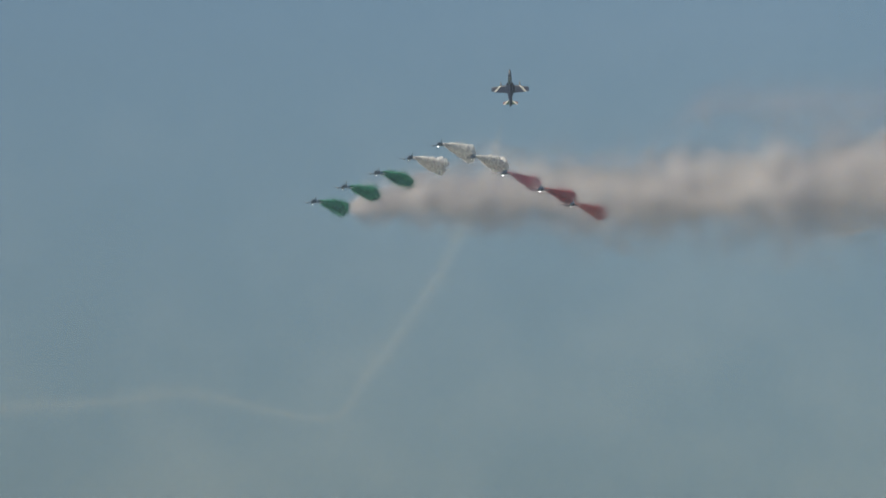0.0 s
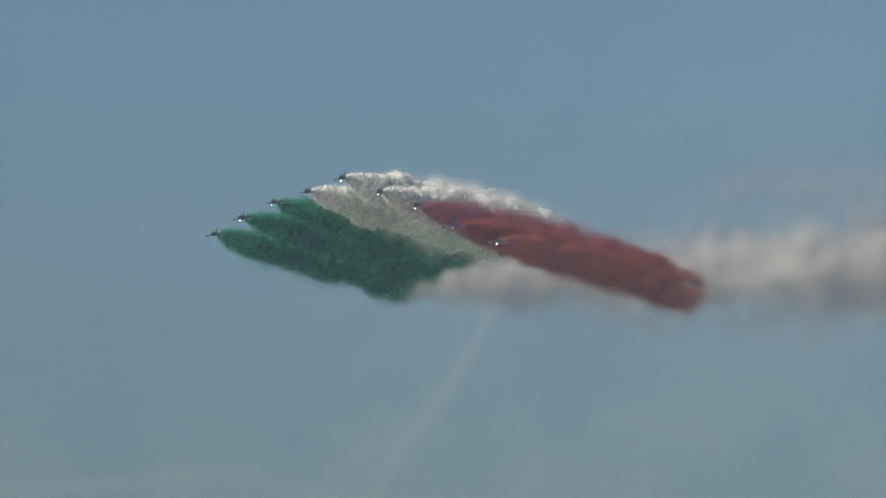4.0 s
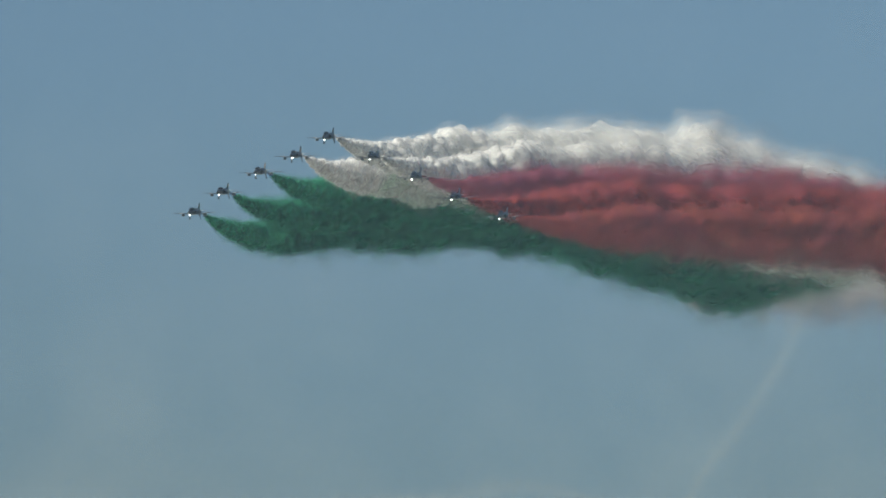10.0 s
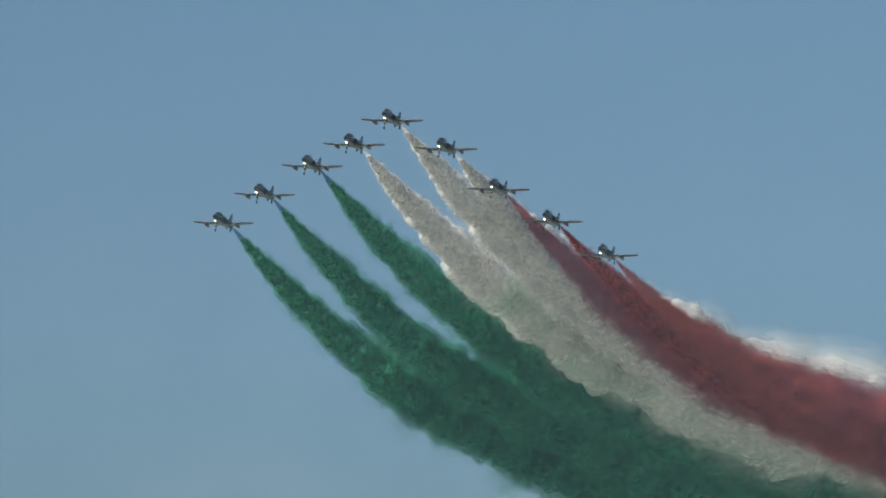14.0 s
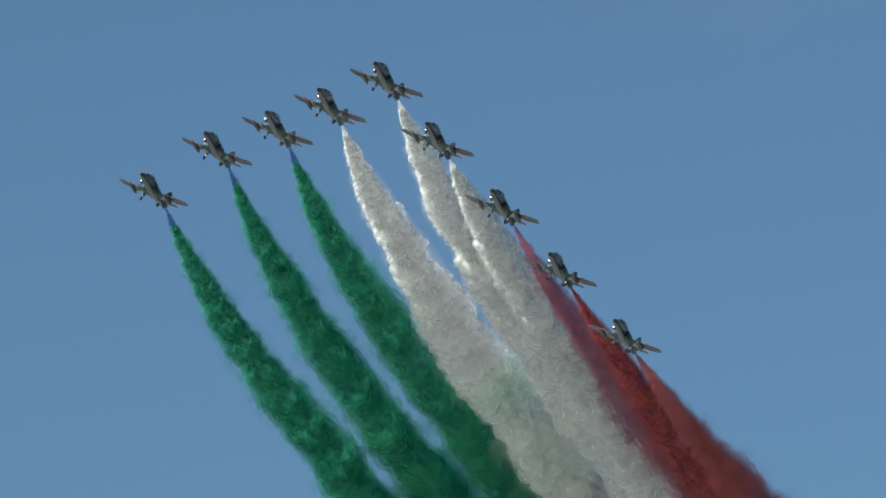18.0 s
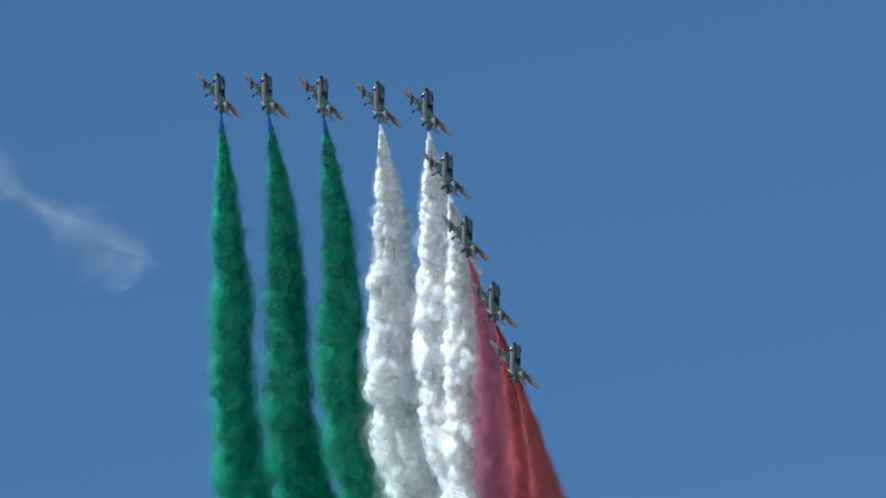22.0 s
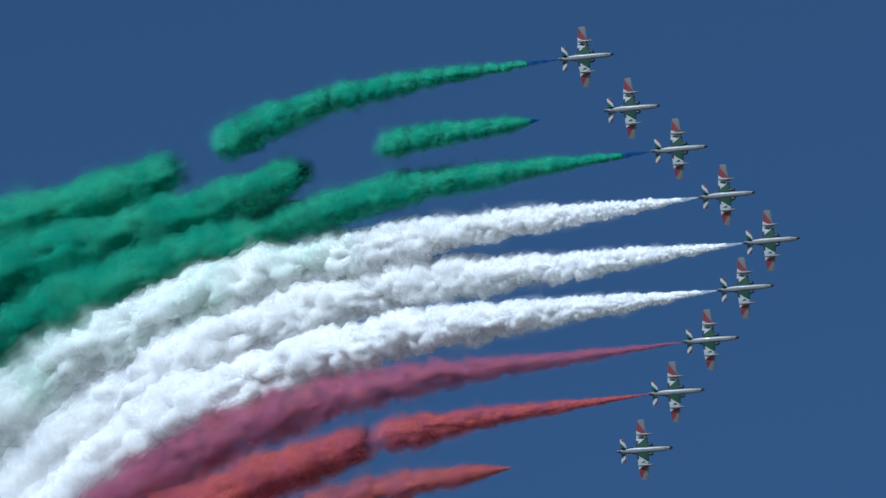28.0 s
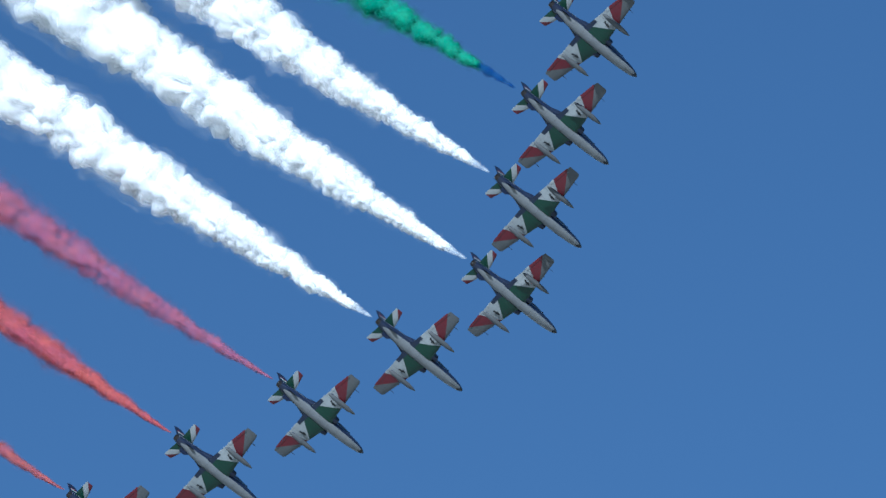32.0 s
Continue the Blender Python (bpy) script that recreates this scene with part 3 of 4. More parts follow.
def soft_band(name, points, mat, around=44, steps=10, rough=0.7, seed=0.0, skins=7):
    """A drifting band of vapour in nested uneven skins along (x, y, z, radius, flatness) points."""
    rows = spline(points, steps)
    verts, faces, thick, flow = [], [], [], []
    for layer in range(skins):
        size = 0.22 + 0.95 * layer / (skins - 1)
        start, gone = len(verts), 0.0
        for i, row in enumerate(rows):
            c, r = Vector(row[:3]), max(row[3], 0.05)
            gone += (c - Vector(rows[max(i - 1, 0)][:3])).length / r
            nxt, prv = rows[min(i + 1, len(rows) - 1)], rows[max(i - 1, 0)]
            tangent = (Vector(nxt[:3]) - Vector(prv[:3])).normalized()
            sidewise = tangent.cross(Vector((0, 0, 1))).normalized()
            upward = sidewise.cross(tangent)
            end = min(1.0, min(i, len(rows) - 1 - i) / (0.8 * steps))
            for j in range(around):
                a = 2 * math.pi * j / around
                way = sidewise * math.cos(a) + upward * math.sin(a) * row[4]
                p = Vector((math.cos(a), gone, math.sin(a)))
                far = p * 0.8 + Vector((seed, 2 * seed, layer * 0.12))
                push = 1 + rough * (0.75 * noise.noise(far) + 0.3 * (heads(far * 1.7) - 0.5) + 0.1 * (heads(far * 3.7) - 0.5))
                verts.append(c + way * (r * size * (0.35 + 0.65 * end ** 0.5) * max(push, 0.05)))
                thick.append(end * (1 - 0.95 * layer / (skins - 1)) ** 1.8)
                flow.append(Vector((p.x * size, gone, p.z * size)) + Vector((seed * 7, 0, 0)))
        if start:
            faces.append((start - 1, start, start + 1))
        for i in range(len(rows) - 1):
            for j in range(around):
                p, q = start + i * around + j, start + i * around + (j + 1) % around
                faces.append((p, q, q + around, p + around))
    me = vapour_mesh(verts, faces, thick, flow)
    me.materials.append(mat)
    return new(name, me)


# ---- older smoke and clouds that hang in the air ----
tagged(soft_band("smoke_cloud", [
    (-61.1, 4341.6, 713.8, 6.2, 1.00), (-47.0, 4341.4, 715.8, 13.0, 1.00), (-28.1, 4340.9, 719.9, 19.2, 0.90),
    (-0.7, 4340.6, 722.0, 29.5, 0.90), (33.7, 4340.5, 722.3, 33.3, 0.95), (68.0, 4340.0, 722.9, 35.4, 1.00),
    (109.2, 4339.1, 723.1, 37.1, 1.00), (150.3, 4338.1, 721.9, 39.5, 1.00), (191.4, 4335.9, 725.0, 41.2, 1.00),
    (232.4, 4333.4, 728.1, 48.1, 1.00), (280.2, 4330.4, 729.3, 51.5, 1.00), (348.4, 4325.8, 726.8, 51.5, 1.00),
    (433.2, 4319.2, 720.5, 54.9, 1.00)], M_OLD, 56, 12, 0.6, 0.0, 14), "pale pinkish grey smoke left hanging behind the formation", "smoke", kind="stuff")
tagged(soft_band("smoke_cloud", [
    (139.7, 4430.3, 778.1, 14.0, 1.00), (167.7, 4426.9, 791.8, 21.1, 1.00), (216.7, 4424.2, 794.8, 24.6, 1.00),
    (286.6, 4421.0, 790.7, 31.6, 1.00), (373.6, 4415.3, 786.1, 35.1, 1.00)], M_OLD_HAZE, 40, 8, 0.4, 4.0, 12), "thin dark grey haze above the hanging smoke", "smoke", kind="stuff")
tagged(soft_band("smoke_ribbon", [
    (-238.1, 3212.5, 432.5, 6.6, 1.00), (-197.8, 3214.4, 438.6, 6.6, 1.00), (-160.0, 3216.2, 440.9, 6.3, 1.00),
    (-122.1, 3217.3, 445.4, 7.1, 1.00), (-96.8, 3218.5, 442.8, 5.6, 1.00), (-71.4, 3219.9, 436.8, 4.3, 1.00),
    (-52.4, 3220.6, 434.4, 3.5, 1.00), (-42.3, 3220.1, 439.4, 4.1, 1.00), (-32.2, 3217.9, 456.3, 5.6, 1.00),
    (-15.7, 3215.1, 476.4, 6.6, 1.00), (-0.5, 3211.5, 500.2, 6.6, 1.00), (9.2, 3208.4, 520.2, 5.6, 1.00),
    (17.8, 3205.4, 537.7, 4.1, 1.00), (24.9, 3202.0, 557.7, 2.3, 1.00), (28.2, 3200.0, 568.9, 1.3, 1.00)], M_SOLO, 26, 10, 0.7, 2.0, 8), "faint yellowish smoke ribbon of the lone jet", "smoke", kind="stuff")
tagged(soft_band("cloud", [
    (-830.0, 4162.7, 1530.0, 30.0, 0.90), (-781.0, 4171.7, 1528.0, 70.0, 0.90), (-721.7, 4176.0, 1536.1, 95.0, 0.90),
    (-650.2, 4189.1, 1532.4, 110.0, 0.90), (-560.5, 4197.7, 1540.8, 105.0, 0.90), (-470.0, 4207.0, 1545.4, 85.0, 0.90),
    (-385.5, 4214.9, 1552.0, 40.0, 0.80)], M_VEIL, 40, 10, 0.5, 3.0, 16), "thin grey veil cloud high in the blue", "cloud", kind="stuff")
tagged(soft_band("cloud", [
    (-1250.7, 3906.4, 1852.6, 9.5, 0.60), (-1229.1, 3921.2, 1835.8, 23.8, 0.70), (-1204.3, 3938.1, 1815.7, 31.1, 0.80),
    (-1182.4, 3951.8, 1800.3, 14.3, 0.80), (-1163.5, 3963.1, 1787.9, 17.8, 0.80), (-1141.0, 3974.4, 1777.1, 33.5, 0.80),
    (-1121.5, 3983.4, 1769.4, 29.9, 0.80), (-1103.6, 3991.4, 1762.6, 9.5, 0.70)], M_WISP, 40, 10, 0.8, 6.0, 12), "small thin white wisp of cloud", "cloud", kind="stuff")


# ---- a bird that crosses between the camera and the jets ----
def build_bird():
    bird = new("bird")
    feather, pale = plain("brown_feathers", (0.10, 0.075, 0.06), 0.8), plain("pale_feathers", (0.55, 0.53, 0.48), 0.8)
    part("body", loft([(0.20, 0, 0.01, 0.012, 0.012), (0.16, 0, 0.01, 0.035, 0.035), (0.08, 0, 0, 0.055, 0.055), (-0.02, 0, 0, 0.06, 0.058), (-0.12, 0, 0.005, 0.035, 0.03), (-0.17, 0, 0.01, 0.015, 0.012)], 14), pale, bird)
    head = part("head", loft([(0.28, 0, 0.025, 0.012, 0.012), (0.25, 0, 0.03, 0.032, 0.032), (0.21, 0, 0.027, 0.036, 0.036), (0.17, 0, 0.02, 0.028, 0.028)], 12), feather, bird)
    part("beak", tube((0, 0.27, 0.024), (0, 0.325, 0.018), 0.011, 0.002, 8), M_BLACK, head)
    part("tail", loft([(-0.13, 0, 0.008, 0.025, 0.012), (-0.22, 0, 0.01, 0.045, 0.008), (-0.28, 0, 0.01, 0.055, 0.004)], 10), pale, bird)
    wings = []
    for side in (1, -1):
        wing = part("wing", aerofoil([(side * 0.0, 0.10, -0.07, 0, 0.02), (side * 0.15, 0.14, -0.07, 0.01, 0.016), (side * 0.30, 0.08, -0.08, 0.0, 0.010), (side * 0.42, -0.02, -0.09, -0.01, 0.004)]), feather, bird)
        wing.location = (side * 0.045, 0.03, 0.025)
        wings.append(wing)
    tagged(bird, "brown and white bird flapping past in flight", "bird")
    return bird, wings


BIRD, BIRD_WINGS = build_bird()


# ---- everything that moves ----
def curves_of(ob):
    keys = ob.animation_data
    return keys.action.layers[0].strips[0].channelbag(keys.action_slot).fcurves


class Track:
    """The way of a jet's nozzle through the air, by time and by length."""

    def __init__(self, jet):
        path = {(c.data_path, c.array_index): c for c in curves_of(jet)}
        self.times = np.arange(-14.0, 32.01, 0.1)
        places, ups = [], []

        def at(t):
            f = 1 + t * FPS
            q = [path["rotation_quaternion", k].evaluate(f) for k in range(4)]
            m = Quaternion(q).normalized().to_matrix()
            p = Vector([path["location", k].evaluate(f) for k in range(3)])
            return p + m @ Vector((0, -4.9, 0.25)), m @ Vector((0, 0, 1))

        first, _ = at(0.0)
        second, _ = at(1.0)
        for t in self.times:
            p, up = at(max(t, 0.0))
            places.append(p if t >= 0 else first + (second - first) * t)
            ups.append(up)
        self.places, self.lifts = np.array([tuple(p) for p in places]), np.array([tuple(u) for u in ups])

    def point(self, t):
        return Vector([float(np.interp(t, self.times, self.places[:, k])) for k in range(3)])

    def lift(self, t):
        return Vector([float(np.interp(t, self.times, self.lifts[:, k])) for k in range(3)])


EYE = Vector((0, 0, 1.7))
SMOKE_ON = {"white": -0.8, "green": -0.8, "red": -0.9}
RANKS = {"right_4": 0, "right_3": 1, "right_2": 2, "right_1": 3, "leader": 4, "left_1": 5, "left_2": 6, "left_3": 7, "left_4": 8}
WIND = {"green": Vector((4.2, 0.8, -0.5)), "white": Vector((4.2, 0.8, -0.5)), "red": Vector((8.0, 0.8, -0.7))}
GAZE = {t: m.to_3x3() @ Vector((0, 0, -1)) for t, m in CAMERA}


# seconds in which a pilot let go of the smoke switch
GAPS = {"left_4": ((26.5, 26.9), (28.15, 29.9)), "left_3": ((26.85, 27.4), (27.72, 28.05)), "left_2": ((27.98, 28.38), (29.45, 30.05)),
        "right_3": ((26.8, 27.15), (28.05, 28.35), (29.0, 29.35)), "right_4": ((27.45, 28.0),)}
# early on, over the warm ground, the smoke drifts up
RISE = {"green": 1.5, "white": 1.0, "red": 0.8}


def fly_trail(puffs, track, lit, rank, roll, seed, rise, gaps, wind):
    """Each puff keeps its age behind the jet; until that age is reached it waits where the smoke began,
    and where the pilot let go of the smoke switch it keeps to the last smoke before."""
    dice = random.Random(seed)
    for k, puff in enumerate(puffs):
        t0, t1 = AGES[k], AGES[k + 1]
        middle, half = (t0 + t1) / 2, max((t1 - t0) / 2, 0.06)
        stray = Vector((dice.gauss(0, 1), dice.gauss(0, 0.6), dice.gauss(0, 1)))
        rows = []
        for t in range(33):
            born = max(t - middle, lit)
            for off, on in gaps:
                if off < born < on:
                    born = off + 0.35 * (born - off)
            age = t - born
            gaze = GAZE[t]
            far = 4000.0 if age < 0.98 * middle else 0.0
            here = (track.point(t) - EYE).length
            closing = max(34.0, min(56.0, ((track.point(t - 2.5) - EYE).length - here) / 2.5))

            def place(time):
                """Where the air laid down at that time hangs now, behind the jet that left it and pushed down by its wings."""
                way, old = (track.point(time) - EYE).normalized(), t - time
                warm = rise * max(0.0, min(6.0, old)) * max(0.0, min(1.0, (8.0 - time) / 3.0))
                near = math.exp(0.25 * (max(0.0, t - 29.5) - max(0.0, time - 29.5)))
                way = (gaze + (way / way.dot(gaze) - gaze) * near).normalized()
                high = max(0.0, min(1.0, (time - 25.5) / 2.0))
                early = float(np.interp(time, (7.5, 10.5, 12.5, 14.5), (0.15, 1.5, 1.5, 1.0)))
                push = track.lift(time) * (-(1 - high) * early * (1.0 + 0.45 * rank)) + Vector((0, 0, -2.5 * high))
                sunk = push * (1 - math.exp(-max(0.0, old) / 0.5))
                return EYE + way * (here + far + closing * old + rank * 8.0 * max(0.0, min(1.0, old / 1.3))) + Vector((0, 0, warm)) + sunk

            ahead, behind = place(born + half), place(born - half)
            tangent = (ahead - behind).normalized()
            side = tangent.cross(Vector((0, 0, 1))).normalized()
            upward = side.cross(tangent)
            m = Matrix((side, tangent, upward)).transposed().to_4x4()
            centre = place(born).lerp((ahead + behind) / 2, 0.33) + wind * max(0.0, age - 2.2) + stray * min(1.6, 0.25 * max(0.0, age - 2.2))
            rows.append((t, Matrix.Translation(centre) @ m @ pose(0, 0, 0, 0, roll + 5.0 * t, 0)))
        walk(puff, rows)


def motions():
    flight = {}
    flight["leader"] = [
        (0, pose(-0.68, 2946.45, 511.90, -12.7, -1.4, 171.2)), (1, pose(-15.53, 2855.68, 502.20, -12.8, -1.4, 171.6)),
        (2, pose(-29.60, 2762.95, 490.64, -12.9, -1.4, 171.9)), (3, pose(-40.28, 2670.88, 478.07, -12.8, -1.5, 171.3)),
        (4, pose(-46.64, 2582.37, 466.16, -12.7, -1.6, 170.6)), (5, pose(-51.27, 2489.38, 453.32, -12.6, -1.8, 170.0)),
        (6, pose(-63.90, 2369.52, 435.17, -12.5, -1.8, 169.3)), (7, pose(-81.14, 2211.62, 409.49, -12.3, -1.0, 168.8)),
        (8, pose(-93.27, 2035.22, 378.62, -12.1, -0.1, 168.3)), (9, pose(-100.30, 1858.55, 346.96, -11.6, 0.5, 168.1)),
        (10, pose(-106.74, 1686.97, 318.73, -9.8, -0.7, 169.2)), (11, pose(-113.72, 1527.24, 296.43, -7.6, -2.0, 170.4)),
        (12, pose(-122.04, 1387.04, 280.74, -5.0, -1.9, 171.2)), (13, pose(-131.81, 1270.38, 271.44, -2.4, -2.0, 171.6)),
        (14, pose(-141.81, 1175.42, 270.00, 0.0, -4.4, 171.0)), (15, pose(-151.03, 1092.73, 274.90, 2.5, -7.4, 170.0)),
        (16, pose(-160.22, 1011.75, 281.24, 5.4, -11.9, 169.8)), (17, pose(-167.78, 930.28, 287.04, 8.5, -18.0, 170.4)),
        (18, pose(-172.44, 867.19, 295.31, 10.9, -24.5, 171.0)), (19, pose(-181.53, 856.59, 317.06, 12.7, -31.1, 171.8)),
        (20, pose(-201.96, 906.06, 362.32, 15.1, -37.1, 172.6)), (21, pose(-220.77, 956.05, 412.28, 17.4, -42.9, 174.1)),
        (22, pose(-219.20, 935.83, 435.34, 17.6, -48.1, 179.5)), (23, pose(-200.91, 869.75, 437.29, 15.0, -52.9, -172.5)),
        (24, pose(-184.01, 840.13, 452.45, 10.8, -56.2, -161.8)), (25, pose(-177.18, 890.85, 504.04, 6.7, -58.9, -148.6)),
        (26, pose(-171.24, 998.03, 582.16, 3.2, -58.8, -130.4)), (27, pose(-146.02, 1091.94, 648.07, -0.2, -58.9, -111.8)),
        (28, pose(-92.79, 1102.66, 655.43, -13.4, -60.3, -91.1)), (29, pose(-26.07, 1032.53, 601.43, -16.1, -43.4, -78.6)),
        (30, pose(31.04, 916.94, 514.32, -23.1, -35.1, -68.3)), (31, pose(69.17, 767.62, 407.10, -26.0, -29.0, -59.0)),
        (32, pose(91.81, 603.23, 294.30, -27.8, -26.3, -49.8)),
    ]
    flight["left_1"] = [
        (0, pose(-12.86, 2956.74, 507.98, -12.7, -1.4, 171.2)), (1, pose(-27.78, 2865.87, 498.58, -12.8, -1.4, 171.6)),
        (2, pose(-41.83, 2773.13, 487.04, -12.9, -1.4, 171.9)), (3, pose(-52.88, 2681.07, 474.81, -12.8, -1.5, 171.3)),
        (4, pose(-59.50, 2592.66, 462.92, -12.7, -1.6, 170.6)), (5, pose(-64.02, 2499.73, 450.23, -12.6, -1.8, 170.0)),
        (6, pose(-76.32, 2379.93, 432.10, -12.5, -1.8, 169.3)), (7, pose(-92.94, 2222.05, 406.07, -12.3, -1.0, 168.8)),
        (8, pose(-104.32, 2045.68, 375.30, -12.1, -0.1, 168.3)), (9, pose(-110.02, 1869.00, 344.03, -11.6, 0.5, 168.1)),
        (10, pose(-115.17, 1697.29, 316.20, -9.8, -0.7, 169.2)), (11, pose(-121.71, 1537.39, 294.29, -7.6, -2.0, 170.4)),
        (12, pose(-129.88, 1397.03, 278.91, -5.0, -1.9, 171.2)), (13, pose(-139.43, 1280.31, 269.76, -2.4, -2.0, 171.6)),
        (14, pose(-149.49, 1185.46, 268.27, 0.0, -4.4, 171.0)), (15, pose(-159.04, 1102.93, 272.98, 2.5, -7.4, 170.0)),
        (16, pose(-168.61, 1021.96, 279.51, 5.4, -11.9, 169.8)), (17, pose(-176.66, 940.20, 286.33, 8.5, -18.0, 170.4)),
        (18, pose(-181.81, 876.83, 295.49, 10.9, -24.5, 171.0)), (19, pose(-191.11, 866.00, 318.06, 12.7, -31.1, 171.8)),
        (20, pose(-211.22, 914.96, 365.00, 15.1, -37.1, 172.6)), (21, pose(-229.51, 964.40, 416.51, 17.4, -42.9, 174.1)),
        (22, pose(-228.29, 943.29, 440.66, 17.6, -48.1, 179.5)), (23, pose(-210.35, 876.21, 443.51, 15.0, -52.9, -172.5)),
        (24, pose(-193.81, 845.28, 459.63, 10.8, -56.2, -161.8)), (25, pose(-186.94, 894.50, 511.70, 6.7, -58.9, -148.6)),
        (26, pose(-180.45, 999.47, 589.81, 3.2, -58.8, -130.4)), (27, pose(-154.55, 1090.99, 655.85, -0.2, -58.9, -111.8)),
        (28, pose(-100.21, 1099.89, 663.84, -13.4, -60.3, -91.1)), (29, pose(-31.59, 1026.74, 608.99, -16.1, -43.4, -78.6)),
        (30, pose(27.86, 909.63, 521.00, -23.1, -35.1, -68.3)), (31, pose(68.10, 759.32, 413.15, -26.0, -29.0, -59.0)),
        (32, pose(92.82, 594.62, 299.10, -27.8, -26.3, -49.8)),
    ]
    flight["left_2"] = [
        (0, pose(-26.72, 2967.10, 503.54, -12.7, -1.4, 171.2)), (1, pose(-41.06, 2876.17, 494.35, -12.8, -1.4, 171.6)),
        (2, pose(-54.57, 2783.28, 483.62, -12.9, -1.4, 171.9)), (3, pose(-65.32, 2691.23, 471.71, -12.8, -1.5, 171.3)),
        (4, pose(-72.02, 2602.75, 460.81, -12.7, -1.6, 170.6)), (5, pose(-76.86, 2509.86, 448.40, -12.6, -1.8, 170.0)),
        (6, pose(-89.15, 2390.20, 429.80, -12.5, -1.8, 169.3)), (7, pose(-105.57, 2232.28, 403.72, -12.3, -1.0, 168.8)),
        (8, pose(-116.05, 2055.93, 373.11, -12.1, -0.1, 168.3)), (9, pose(-120.43, 1879.26, 342.01, -11.6, 0.5, 168.1)),
        (10, pose(-124.44, 1707.48, 314.15, -9.8, -0.7, 169.2)), (11, pose(-130.54, 1547.51, 292.05, -7.6, -2.0, 170.4)),
        (12, pose(-138.55, 1407.07, 276.50, -5.0, -1.9, 171.2)), (13, pose(-147.94, 1290.19, 267.88, -2.4, -2.0, 171.6)),
        (14, pose(-157.92, 1195.33, 266.91, 0.0, -4.4, 171.0)), (15, pose(-167.64, 1112.79, 272.21, 2.5, -7.4, 170.0)),
        (16, pose(-177.25, 1031.77, 279.24, 5.4, -11.9, 169.8)), (17, pose(-185.22, 950.02, 286.17, 8.5, -18.0, 170.4)),
        (18, pose(-190.81, 886.43, 296.02, 10.9, -24.5, 171.0)), (19, pose(-200.69, 875.24, 319.51, 12.7, -31.1, 171.8)),
        (20, pose(-220.92, 923.95, 367.18, 15.1, -37.1, 172.6)), (21, pose(-239.60, 972.60, 420.32, 17.4, -42.9, 174.1)),
        (22, pose(-238.65, 950.51, 445.86, 17.6, -48.1, 179.5)), (23, pose(-220.94, 882.50, 449.49, 15.0, -52.9, -172.5)),
        (24, pose(-204.53, 850.40, 466.47, 10.8, -56.2, -161.8)), (25, pose(-197.13, 898.23, 519.06, 6.7, -58.9, -148.6)),
        (26, pose(-189.82, 1000.99, 597.27, 3.2, -58.8, -130.4)), (27, pose(-163.35, 1090.05, 663.53, -0.2, -58.9, -111.8)),
        (28, pose(-108.24, 1097.00, 672.31, -13.4, -60.3, -91.1)), (29, pose(-37.95, 1020.80, 616.68, -16.1, -43.4, -78.6)),
        (30, pose(23.62, 902.17, 527.95, -23.1, -35.1, -68.3)), (31, pose(66.23, 750.93, 419.48, -26.0, -29.0, -59.0)),
        (32, pose(94.04, 586.13, 303.61, -27.8, -26.3, -49.8)),
    ]
